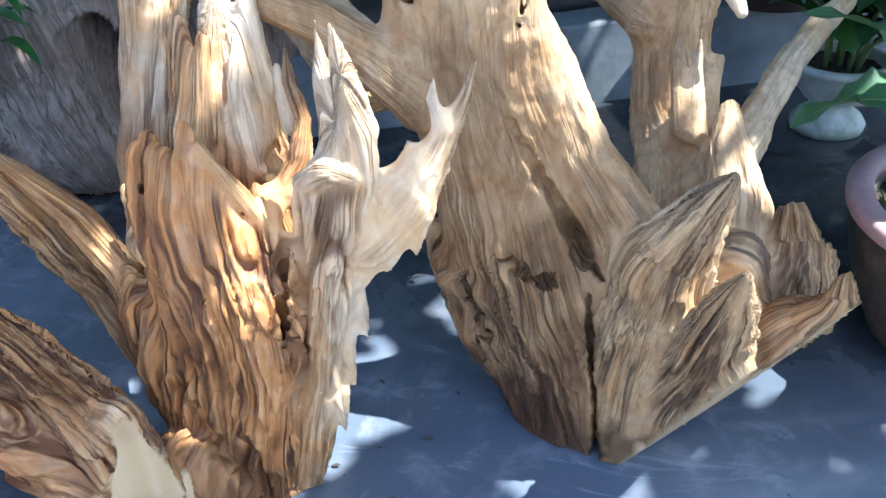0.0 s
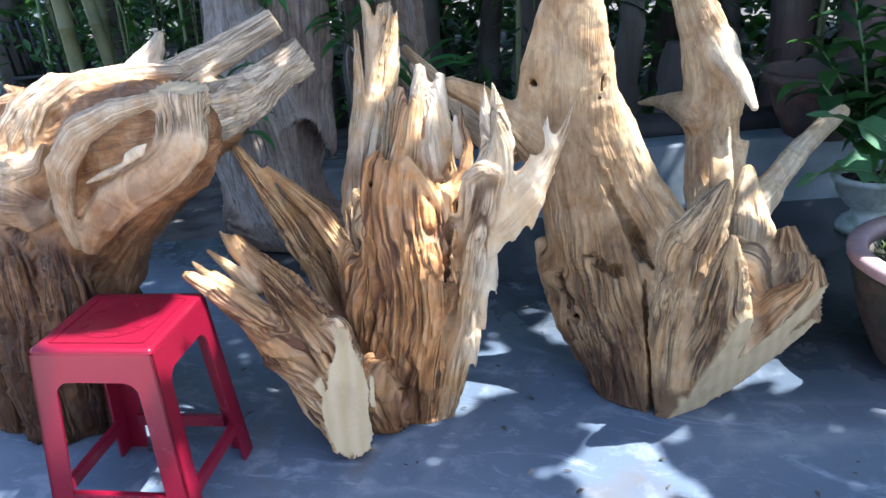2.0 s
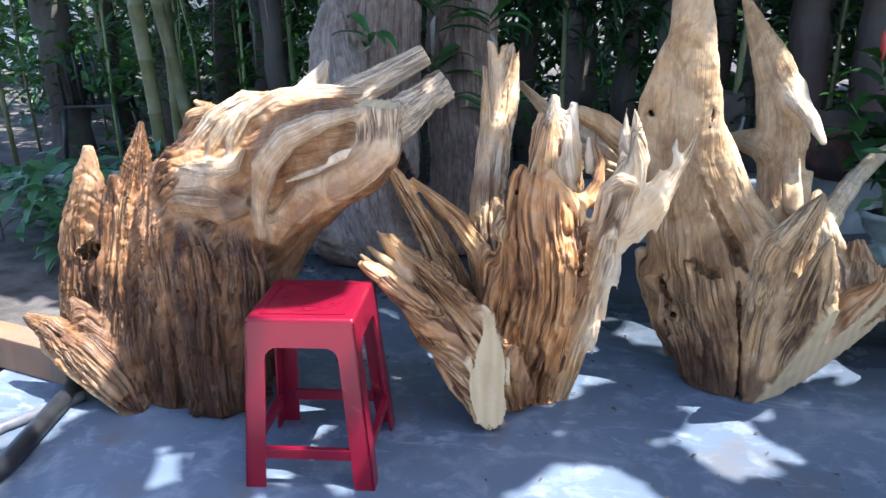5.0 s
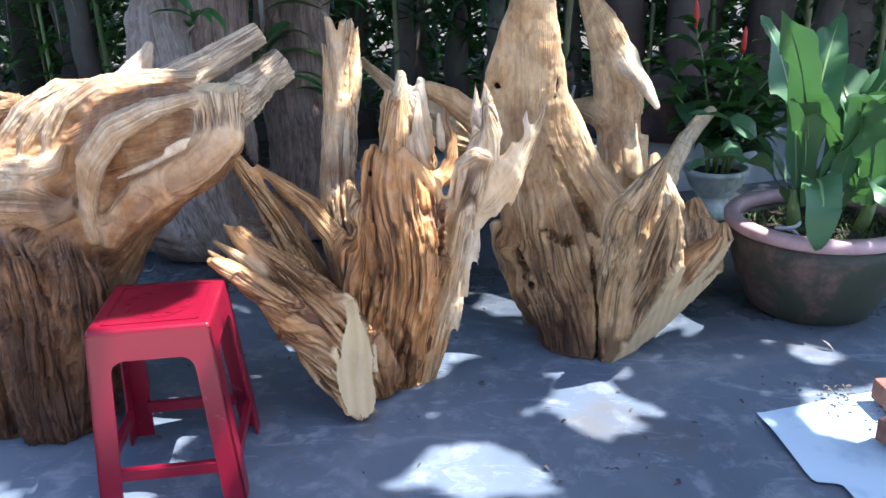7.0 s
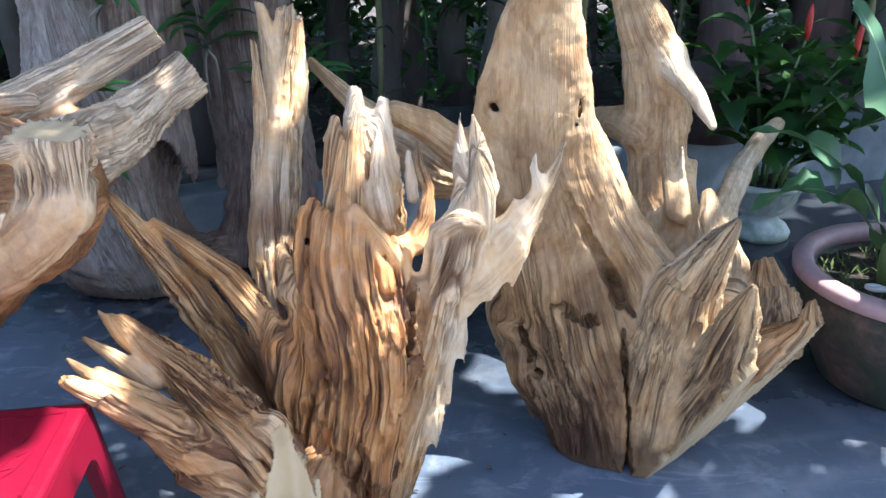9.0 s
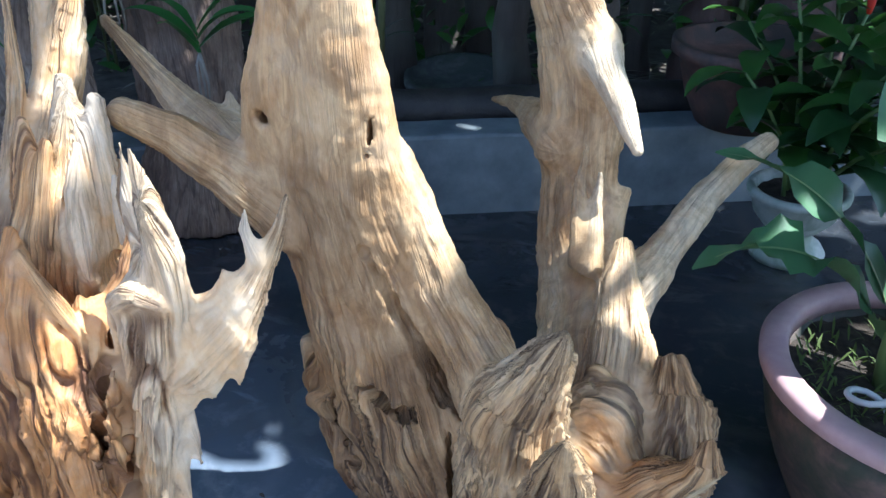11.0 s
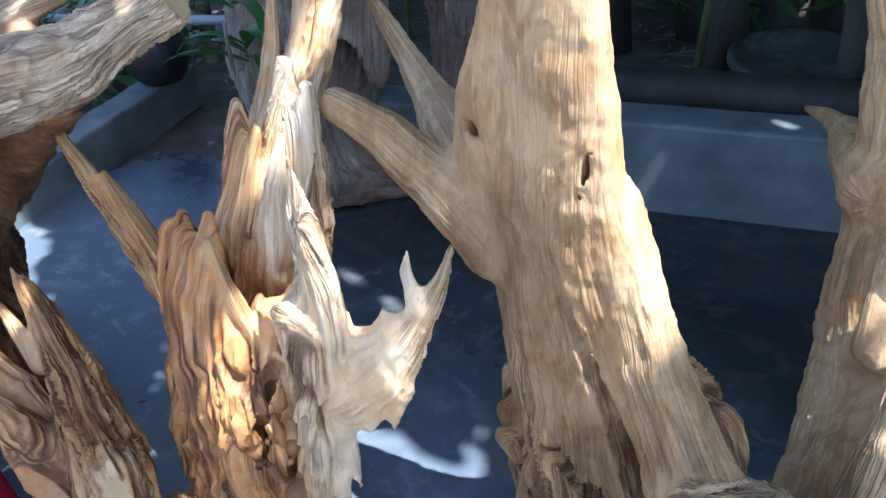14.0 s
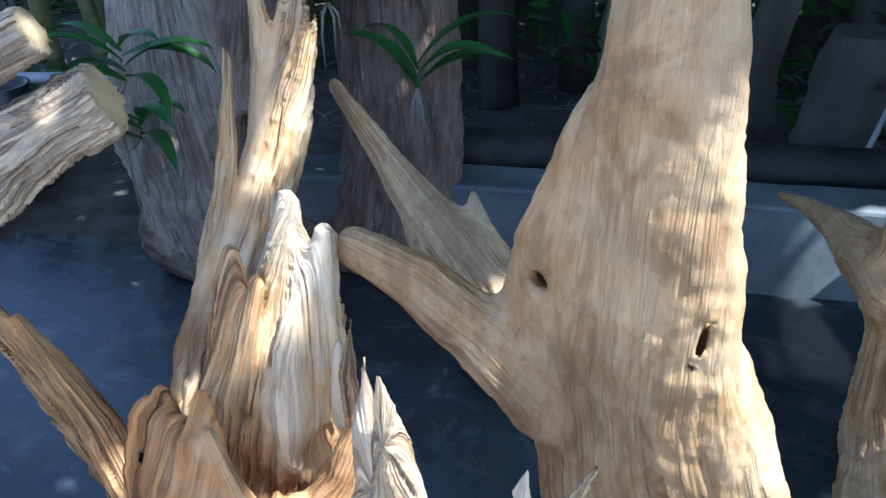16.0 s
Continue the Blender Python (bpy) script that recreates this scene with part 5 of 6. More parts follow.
def build_big_pot(at):
    root = thing("flower_pot", at, "wide old clay pot with a pink rim, stained dark with moss", "pot")
    bm = bmesh.new()
    lathe(bm, [(0.06, 0.0), (0.185, 0.0), (0.205, 0.012), (0.240, 0.09), (0.270, 0.17), (0.287, 0.245), (0.288, 0.292), (0.258, 0.292), (0.25, 0.24), (0.20, 0.2), (0.03, 0.2)], 56)
    part("bowl", bm, POT_OLD, root)
    bm = bmesh.new()
    lathe(bm, [(0.255, 0.292), (0.292, 0.292), (0.305, 0.302), (0.307, 0.322), (0.298, 0.334), (0.262, 0.334), (0.254, 0.322)], 56, ring_shape=True)
    part("rim", bm, POT_RIM, root, "pink painted clay rim")
    soil_disc(0.256, 0.275, root, 3)
    rng = random.Random(8)
    tufts = Bunch()
    for i in range(420):
        a, r = rng.random() * 6.28, 0.24 * math.sqrt(rng.random())
        tufts.add(blade_data(0.018 + 0.03 * rng.random(), 0.006, 0.8, 0.2, rng, 3), pose(r * math.cos(a), r * math.sin(a), 0.278, 0, 0, rng.random() * 360))
    ob = new("ground_cover", tufts.make("ground_cover", MOSS))
    ob.parent = root
    bm = bmesh.new()
    pts = [(-0.13 + 0.035 * math.cos(w * 0.5), -0.10 + 0.035 * math.sin(w * 0.5), 0.29 + 0.004 * w) for w in range(13)]
    tube(bm, pts, 0.006, 8)
    part("cord", bm, plain_material("cord", (0.55, 0.55, 0.54), (0.7, 0.7, 0.69)), root, "curled white cord")
    return root


RIB = plain_material("pale_rib", (0.20, 0.30, 0.11), (0.28, 0.38, 0.16), 0.45, 12)


def broad_plant(at):
    """Two clumps of big wavy spoon-shaped leaves."""
    root = thing("broadleaf_plant", at, "potted plant with tall wavy bright green leaves", "plant")
    rng = random.Random(5)
    spec = [(-0.10, 0.0, 0.66, 0.155, 120, 1.50, 0.35), (-0.06, -0.02, 0.64, 0.170, 330, 1.30, 0.55), (-0.08, 0.02, 0.68, 0.165, 60, 1.45, 0.4),
            (-0.08, -0.04, 0.52, 0.125, 262, 1.15, 4.0), (-0.12, 0.01, 0.44, 0.135, 190, 1.10, 2.0), (-0.04, 0.03, 0.58, 0.16, 20, 1.25, 0.9),
            (-0.10, 0.02, 0.50, 0.10, 165, 1.20, 1.4), (0.14, 0.0, 0.66, 0.165, 60, 1.30, 0.7), (0.12, -0.03, 0.52, 0.145, 245, 1.30, 1.0),
            (0.14, 0.01, 0.56, 0.15, 345, 1.05, 1.3), (0.10, 0.0, 0.50, 0.14, 200, 1.30, 1.1), (0.12, 0.03, 0.64, 0.16, 110, 1.38, 0.6),
            (0.15, -0.02, 0.54, 0.15, 300, 1.0, 1.5), (-0.07, 0.0, 0.70, 0.16, 220, 1.50, 0.3), (0.02, -0.02, 0.60, 0.165, 285, 1.40, 0.7),
            (0.03, 0.02, 0.66, 0.17, 15, 1.45, 0.5), (0.04, -0.05, 0.36, 0.12, 280, 1.0, 2.2), (0.16, 0.0, 0.62, 0.16, 20, 1.2, 0.8)]
    for x, y, size, width, turn, lift, droop in spec:
        droop += 0.45 if droop < 0.85 else 0.0
        width *= 0.92
        me = blade_mesh("leaf", LEAF_BROAD, size, width, droop, 0.24, rng, 22, 0.55, 0.55, lift, 0.3 * (rng.random() - 0.5))
        ob = new("leaf", me)
        ob.parent = root
        ob.matrix_basis = pose(x, y, 0.09, 0, 0, turn)
        rib = blade_mesh("midrib", RIB, size * 0.97, 0.012, droop, 0.0, random.Random(1), 16, 0.2, 0.0, lift)
        ro = new("midrib", rib)
        ro.parent = ob
        ro.matrix_basis = pose(0, 0, 0.0035)
    for x, y, lean in ((-0.09, 0.0, -0.01), (0.12, 0.0, 0.02)):
        bm = bmesh.new()
        tube(bm, [(x, y, -0.02), (x + lean, y, 0.06), (x + lean * 2, y, 0.14)], [0.026, 0.022, 0.012], 10)
        part("stalk", bm, STEM, root)
    return root


def build_small_pot(at):
    root = thing("flower_pot", at, "small pale footed pot with green algae stains", "pot")
    bm = bmesh.new()
    lathe(bm, [(0.04, 0.0), (0.108, 0.0), (0.112, 0.02), (0.098, 0.042), (0.068, 0.062), (0.062, 0.085), (0.085, 0.105), (0.118, 0.145), (0.132, 0.195), (0.146, 0.205),
               (0.148, 0.222), (0.140, 0.230), (0.124, 0.226), (0.116, 0.19), (0.02, 0.17)], 44)
    part("bowl", bm, POT_PALE, root)
    soil_disc(0.118, 0.20, root, 7)
    return root


def ginger_plant(at):
    """Upright stems with pairs of glossy pointed leaves and red flower spikes."""
    root = thing("ginger_plant", at, "potted plant with glossy dark leaves and red flower spikes", "plant")
    rng = random.Random(12)
    shared = [blade_mesh("leaf", LEAF_DARK if i % 2 else LEAF, 0.16 + 0.02 * i, 0.074 + 0.006 * i, 1.0 + 0.25 * i, 0.3, rng, 7, 0.42, 0.05, 0.5) for i in range(4)]
    stems = [(0.0, 0.0, 0.05, -0.03, 0.55, True), (0.03, 0.02, 0.15, -0.08, 0.50, True), (-0.03, 0.02, -0.08, 0.02, 0.66, True), (0.02, -0.03, 0.10, -0.16, 0.40, False),
             (-0.04, -0.01, -0.14, -0.06, 0.38, False), (0.05, 0.0, 0.26, -0.03, 0.44, True), (0.0, 0.05, 0.04, 0.12, 0.56, False), (-0.02, 0.04, -0.15, 0.10, 0.46, False),
             (0.05, 0.04, 0.20, 0.10, 0.52, False), (0.04, -0.04, 0.22, -0.18, 0.34, False)]
    for x, y, dx, dy, h, bloom in stems:
        h, dx, dy = h * 1.02, dx * 1.25, dy * 1.25
        bm = bmesh.new()
        pts = [(x + dx * s * s, y + dy * s * s, h * s - 0.02) for s in (0, 0.25, 0.5, 0.75, 1)]
        tube(bm, pts, [0.007, 0.0065, 0.006, 0.005, 0.004], 7)
        stem = part("stem", bm, STEM, root)
        for k in range(13):
            s = 0.30 + 0.70 * k / 12
            ob = new("leaf", shared[rng.randrange(4)])
            ob.parent = stem
            ob.matrix_basis = pose(x + dx * s * s, y + dy * s * s, h * s - 0.02, rng.uniform(-15, 15), rng.uniform(-12, 18), k * 137 + rng.uniform(-25, 25))
        if bloom:
            bm = bmesh.new()
            tube(bm, [(x + dx, y + dy, h - 0.03), (x + dx, y + dy, h), (x + dx, y + dy, h + 0.03), (x + dx * 1.03, y + dy, h + 0.065), (x + dx * 1.05, y + dy, h + 0.09)], [0.006, 0.011, 0.012, 0.009, 0.003], 9, 0.15, 4)
            part("flower_spike", bm, FLOWER, stem, "red flower spike")
    return root


build_big_pot((1.185, 1.83, 0))
broad_plant((1.20, 1.83, 0.28))
build_small_pot((1.06, 2.84, 0))
ginger_plant((1.06, 2.84, 0.21))


# ---- woven sheet on the floor ----
def build_sheet():
    m = Mat("woven_sheet", 0.6)
    v = m.place()
    weave = m.node("ShaderNodeTexBrick", Vector=v, Scale=60.0).outputs["Fac"]
    n = m.noise(v, 7, 5, 0.65)
    col = m.mix(m.ramp(n, [(0.5, (0,)), (0.66, (0.6,))]), (0.54, 0.68, 0.79), (0.31, 0.44, 0.58))
    m.set("Base Color", col)
    m.bump(weave, 0.25, 0.002)
    m.bump(n, 0.3, 0.01)
    bm = bmesh.new()
    a, b, c = Vector((0.826, 1.082, 0)), Vector((1.30, 1.26, 0)), Vector((0.90, 0.70, 0))
    n_u, n_v = 40, 36
    rows = []
    for i in range(n_u + 1):
        row = []
        for j in range(n_v + 1):
            u, w = i / n_u, j / n_v
            p = a + (b - a) * u * 1.6 + (c - a) * w * 1.3
            if w > 0.6:
                p += Vector((0.05, 0.05, 0)) * min(1, (w - 0.6) * 9)
            h = 0.006 + 0.010 * max(0, noise.noise((p.x * 7, p.y * 7, 1))) + 0.018 * max(0, noise.noise((p.x * 3, p.y * 3, 4)))
            row.append(bm.verts.new((p.x, p.y, h)))
        rows.append(row)
    for r0, r1 in zip(rows, rows[1:]):
        for j in range(n_v):
            bm.faces.new((r0[j], r1[j], r1[j + 1], r0[j + 1])).smooth = True
    bmesh.ops.recalc_face_normals(bm, faces=bm.faces[:])
    single("woven_sheet", bm, m.m, "pale blue woven plastic sheet lying crumpled on the floor", "sheet")


build_sheet()


# ---- behind the curb: log, bowls, clay pots, fronds ----
def build_log():
    bm = bmesh.new()
    pts = [on_curb(s, 0.26 + 0.01 * noise.noise((s * 3, 0, 0)), 0.285) for s in [x * 0.12 - 0.5 for x in range(30)]]
    tube(bm, pts, [0.075 + 0.006 * noise.noise((i * 0.7, 2, 0)) for i in range(30)], 14, 0.08, 3)
    single("log", bm, plain_material("charred_wood", (0.012, 0.011, 0.010), (0.04, 0.034, 0.03), 0.6, 14, 0.5, 0, 0.8), "long blackened log lying behind the curb", "log")


build_log()


def bowl_pot(at, radius, height, material, label, tilt=0.0):
    bm = bmesh.new()
    lathe(bm, [(radius * 0.4, 0.0), (radius * 0.62, 0.0), (radius * 0.8, height * 0.35), (radius * 0.94, height * 0.8), (radius * 1.04, height * 0.86), (radius * 1.04, height),
               (radius * 0.93, height), (radius * 0.86, height * 0.8), (radius * 0.05, height * 0.7)], 40)
    single("flower_pot", bm, material, label, "pot", m=pose(*at, tilt, 0, 0))


bowl_pot((0.90, 3.22, 0.285), 0.25, 0.27, POT_RED, "dark red clay pot standing on the curb")
bowl_pot(on_curb(0.62, 1.05, -0.04), 0.24, 0.22, glazed("grey_clay", (0.06, 0.065, 0.06), (0.11, 0.12, 0.11), (0.04, 0.05, 0.04)), "wide grey bowl on the earth", 6)


# ---- garden behind the curb ----
def frond_pile(at, n, spread, seed):
    rng = random.Random(seed)
    b = Bunch()
    for i in range(n):
        a = 8 + rng.gauss(0, 14)
        b.add(blade_data(0.35 + 0.3 * rng.random(), 0.012 + 0.008 * rng.random(), 0.5, 0.2, rng, 4, 0.3, 0, 0.25),
              pose(at[0] + rng.gauss(0, spread), at[1] + rng.gauss(0, spread * 0.5), at[2] + 0.06 * rng.random(), 0, 0, a))
    tagged(new("dry_fronds", b.make("dry_fronds", DEADLEAF)), "heap of dry grey palm fronds on the earth", "dry fronds", kind="stuff")


frond_pile((-0.15, 4.1, -0.03), 170, 0.30, 21)


def litter():
    """Twigs, chips and leaves strewn over the earth."""
    rng = random.Random(31)
    b = Bunch()
    for i in range(1800):
        x, y = rng.uniform(-4.5, 3.5), rng.uniform(2.7, 7)
        b.add(blade_data(0.04 + 0.09 * rng.random(), 0.01 + 0.03 * rng.random(), 0.6, 0.5, rng, 3, 0.5, 0, 0.3), pose(x, y, -0.045, rng.uniform(-20, 20), 0, rng.random() * 360))
    tagged(new("leaf_litter", b.make("leaf_litter", DEADLEAF)), "dry leaf litter strewn over the earth", "leaf litter", kind="stuff")


litter()


def orchid(at, turn, leaves, size, seed, roots=3):
    root = thing("orchid", at, "orchid with long dark green strap leaves growing on a grey stump", "plant", "orchids on the grey stumps", turn=turn)
    rng = random.Random(seed)
    for k in range(leaves):
        me = blade_mesh("leaf", LEAF_ORCHID, size * rng.uniform(0.75, 1.1), 0.046 * rng.uniform(0.85, 1.15), rng.uniform(0.9, 1.9), 0.45, rng, 9, 0.35, 0.0, rng.uniform(0.25, 0.9))
        ob = new("leaf", me)
        ob.parent = root
        side = 0 if k % 2 else 180
        ob.matrix_basis = pose(0, 0, 0.012 * k, rng.uniform(-18, 18), 0, side + rng.uniform(-35, 35))
    for k in range(roots):
        bm = bmesh.new()
        x, y = rng.uniform(-0.03, 0.03), rng.uniform(-0.04, 0.0)
        tube(bm, [(0, 0, 0), (x, y, -0.03), (x * 1.3, y, -0.08), (x * 1.1, y, -0.13 - 0.03 * k)], [0.004, 0.004, 0.0035, 0.002], 6)
        part("aerial_root", bm, DEADLEAF, root, "pale hanging root")
    return root


orchid((-1.18, 2.02, 0.66), 10, 8, 0.24, 1)
orchid((-1.20, 2.05, 0.50), 0, 6, 0.25, 2)
orchid((-0.62, 2.42, 0.62), 0, 6, 0.27, 3)
orchid((-0.88, 2.42, 0.80), 60, 9, 0.28, 4)
orchid((-0.86, 2.38, 1.08), 0, 8, 0.24, 5)
orchid((-0.64, 2.45, 1.0), 10, 7, 0.26, 6)
orchid((-1.05, 2.12, 0.98), -40, 5, 0.22, 7)


def strap_plant(at, n, size, seed, hang=2.4):
    """A thick tuft of long hanging strap leaves on a short dark trunk."""
    root = thing("strap_leaf_plant", at, "dense tuft of long dark hanging strap leaves", "plant", "strap plants in the garden")
    rng = random.Random(seed)
    b = Bunch()
    for i in range(n):
        b.add(blade_data(size * rng.uniform(0.6, 1.1), 0.035 * rng.uniform(0.7, 1.3), hang * rng.uniform(0.7, 1.2), 0.35, rng, 6, 0.35, 0, rng.uniform(0.1, 1.3)),
              pose(rng.gauss(0, 0.10), rng.gauss(0, 0.10), rng.uniform(-0.25, 0.25), 0, 0, rng.random() * 360))
    ob = new("foliage", b.make("foliage", LEAF_DARK))
    ob.parent = root
    bm = bmesh.new()
    tube(bm, [(0.02, 0, -at[2] - 0.05), (-0.03, 0.02, -at[2] * 0.6), (0.02, 0, -at[2] * 0.3), (0, 0, 0.2)], [0.10, 0.075, 0.065, 0.05], 12, 0.15, seed)
    part("trunk", bm, BARK, root)


for k, (x, y, z, n, s) in enumerate([(-0.55, 3.9, 1.05, 110, 0.55), (-0.25, 4.3, 1.25, 110, 0.6), (0.0, 3.8, 0.95, 70, 0.45), (-0.95, 4.5, 1.1, 90, 0.6), (-1.6, 3.9, 1.1, 90, 0.6), (-2.1, 4.4, 1.2, 90, 0.6),
                                     (0.30, 4.6, 1.2, 80, 0.5), (-2.9, 4.6, 1.3, 100, 0.7), (-3.7, 4.3, 1.2, 90, 0.6), (-4.8, 5.0, 1.4, 90, 0.7), (0.9, 4.7, 1.5, 90, 0.6), (1.9, 4.1, 1.4, 90, 0.6), (1.35, 4.5, 1.75, 80, 0.6), (-1.2, 4.1, 1.5, 90, 0.6), (2.6, 4.4, 1.5, 90, 0.7)]):
    strap_plant((x, y, z), n, s, 50 + k)


def bare_trunk(points, radii, seed, material, label, category="tree"):
    bm = bmesh.new()
    rng = random.Random(seed)
    pts, rr = [], []
    n = 16
    for i in range(n + 1):
        s = i / n * (len(points) - 1)
        j = min(int(s), len(points) - 2)
        f = s - j
        p = Vector(points[j]).lerp(Vector(points[j + 1]), f)
        pts.append(p + Vector((rng.gauss(0, 0.008), rng.gauss(0, 0.008), 0)))
        rr.append((radii[j] * (1 - f) + radii[j + 1] * f) * (1 + rng.gauss(0, 0.05)))
    tube(bm, pts, rr, 16, 0.16, seed)
    root = thing("tree", tuple(points[0]), label, category, "trees in the garden")
    bmesh.ops.translate(bm, verts=bm.verts[:], vec=-Vector(points[0]))
    part("trunk", bm, material, root)
    if points[-1][2] > 2:
        b = Bunch()
        top = Vector(points[-1]) - Vector(points[0])
        for i in range(60):
            b.add(blade_data(0.22, 0.09, 0.9, 0.3, rng, 3), pose(top.x + rng.gauss(0, 0.35), top.y + rng.gauss(0, 0.35), top.z + rng.gauss(0, 0.2), 0, rng.uniform(0, 40), rng.random() * 360))
        ob = new("crown", b.make("crown", LEAF_DARK))
        ob.parent = root


TRUNKS = [((0.75, 4.2), 0.10, BARK_RED), ((1.12, 4.05), 0.11, BARK_RED), ((0.48, 4.5), 0.05, BARK), ((0.30, 3.55), 0.14, BARK), ((1.66, 4.3), 0.13, BARK_RED), ((2.15, 4.6), 0.16, BARK),
          ((-0.62, 4.9), 0.10, BARK), ((-1.75, 4.8), 0.11, BARK), ((-2.35, 3.6), 0.06, BARK), ((-3.3, 5.2), 0.14, BARK), ((-4.6, 4.2), 0.13, BARK), ((0.05, 5.6), 0.12, BARK), ((1.4, 5.8), 0.14, BARK),
          ((-2.0, 6.2), 0.15, BARK), ((-4.2, 6.6), 0.16, BARK), ((2.9, 5.2), 0.18, BARK)]
rng = random.Random(77)
for k, ((x, y), r, mat) in enumerate(TRUNKS):
    lx, ly = rng.uniform(-0.12, 0.12), rng.uniform(-0.1, 0.1)
    top = 0.62 if k == 3 else 3.4
    bare_trunk([(x, y, -0.08), (x + lx * 0.3, y, top * 0.3), (x + lx, y + ly, top)], [r * 1.25, r, r * 0.8], 100 + k, mat,
               "dark reddish weathered trunk standing upright" if mat is BARK_RED else "rough dark tree trunk in the shade")


def bamboo(x, y, r, h, lean, seed):
    root = thing("bamboo_pole", (x, y, -0.06), "yellow-green bamboo pole with ringed joints", "bamboo", "bamboo by the garden")
    bm = bmesh.new()
    n = int(h / 0.3)
    pts, rr = [], []
    for i in range(n):
        z0 = i * 0.3
        for dz, k in ((0.0, 1.12), (0.012, 1.0), (0.288, 1.0), (0.296, 1.12)):
            pts.append((lean * (z0 + dz), 0, z0 + dz))
            rr.append(r * k)
    tube(bm, pts, rr, 14)
    part("pole", bm, BAMBOO, root)


bamboo(-2.76, 2.95, 0.040, 3.2, -0.05, 1)
bamboo(-2.60, 3.1, 0.034, 3.0, -0.16, 2)
bamboo(-3.0, 3.4, 0.036, 3.2, 0.03, 3)


def canes():
    """Slender upright canes in a loose row between the trunks."""
    rng = random.Random(44)
    for k in range(46):
        x = rng.uniform(-5.2, -1.3) if k < 30 else rng.uniform(-0.6, 2.6)
        y, r, h = rng.uniform(3.5, 5.2), rng.uniform(0.008, 0.020), rng.uniform(2.2, 3.1)
        root = thing("cane", (x, y, -0.06), "slender green-brown cane standing upright in the garden", "cane", "canes in the garden")
        lx, ly = rng.uniform(-0.25, 0.25), rng.uniform(-0.15, 0.15)
        bm = bmesh.new()
        tube(bm, [(lx * s * s + rng.gauss(0, 0.008), ly * s, h * s) for s in (0, 0.2, 0.4, 0.6, 0.8, 1.0)], [r, r, r * 0.95, r * 0.85, r * 0.7, r * 0.4], 7)
        part("stem", bm, BAMBOO if k % 3 else STEM, root)
        b = Bunch()
        for i in range(34):
            s = rng.uniform(0.10, 1.0)
            b.add(blade_data(rng.uniform(0.12, 0.26), rng.uniform(0.018, 0.034), rng.uniform(0.8, 1.8), 0.3, rng, 4, 0.4, 0, rng.uniform(0.2, 1.0)),
                  pose(lx * s * s, ly * s, h * s, 0, 0, rng.random() * 360))
        ob = new("foliage", b.make("foliage", LEAF if k % 2 else LEAF_DARK))
        ob.parent = root


canes()


def hanging_roots():
    rng = random.Random(91)
    root = thing("tree", (0, 0, 0), "old tree with thin aerial roots hanging from its limbs", "tree")
    bm = bmesh.new()
    tube(bm, [(-3.9, 5.6, -0.06), (-3.85, 5.5, 1.5), (-3.7, 5.2, 3.0)], [0.24, 0.18, 0.15], 14, 0.15, 4)
    part("trunk", bm, BARK, root)
    for k in range(4):
        bm = bmesh.new()
        tube(bm, [(-3.7, 5.2, 2.95), (-3.2, 3.3 + 0.42 * k, 2.95), (-1.4, 3.3 + 0.42 * k, 2.92)], [0.10, 0.06, 0.02], 9, 0.1, k)
        part("limb", bm, BARK, root)
    for k in range(26):
        x, y = rng.uniform(-3.2, -1.5), 3.3 + 0.42 * rng.randrange(4)
        z = rng.uniform(0.5, 1.0)
        bm = bmesh.new()
        pts = [(x, y, 2.9)]
        for i in range(8):
            pts.append((x + rng.gauss(0, 0.03), y + rng.gauss(0, 0.02), 2.9 - (2.9 - z) * (i + 1) / 8))
        tube(bm, pts, [0.006] * 8 + [0.002], 5)
        part("hanging_root", bm, DEADLEAF if k % 3 else STEM, root)


hanging_roots()


def leaf_mass(name, label, n, box_lo, box_hi, size, seed, material, keep=None):
    """Many leaves strewn through a box, in clumps."""
    rng = random.Random(seed)
    b = Bunch()
    shapes = [blade_data(size * (0.7 + 0.15 * i), size * 0.36, 0.8 + 0.2 * i, 0.3, rng, 4, 0.42, 0, 0.4) for i in range(4)]
    made = 0
    while made < n:
        p = [rng.uniform(a, c) for a, c in zip(box_lo, box_hi)]
        if noise.noise((p[0] * 1.3, p[1] * 1.3, p[2] * 1.3 + seed)) < -0.12:
            continue
        if keep and not keep(p):
            made += 1
            continue
        b.add(shapes[rng.randrange(4)], pose(*p, rng.uniform(-40, 40), rng.uniform(-30, 50), rng.random() * 360))
        made += 1
    return tagged(new(name, b.make(name, material)), label, "foliage", kind="stuff")


leaf_mass("shrubbery", "dense dark green shrubs at the back of the garden", 8500, (-7, 5.2, 0.0), (5.5, 7.6, 2.8), 0.22, 5, LEAF_DARK)
leaf_mass("hedge", "tall dense hedge closing the garden", 5200, (-10, 8.0, 0.0), (8, 9.0, 3.0), 0.40, 15, LEAF)
leaf_mass("shrubbery", "leafy green shrubs between the trunks", 1500, (-5.5, 3.9, 0.0), (3.2, 5.4, 1.0), 0.14, 6, LEAF)
leaf_mass("hanging_foliage", "tangled green climbers hanging before the trunks", 1100, (-5.5, 3.7, 0.5), (-1.5, 4.8, 1.7), 0.13, 9, LEAF)
leaf_mass("hanging_foliage", "dark leaves hanging between the upright trunks", 900, (0.2, 4.3, 0.6), (2.8, 5.2, 2.4), 0.15, 10, LEAF_DARK)
leaf_mass("shrubbery", "sunlit low green plants beside the floor", 420, (-3.6, 1.9, -0.02), (-2.35, 2.9, 0.35), 0.16, 7, LEAF_BROAD)


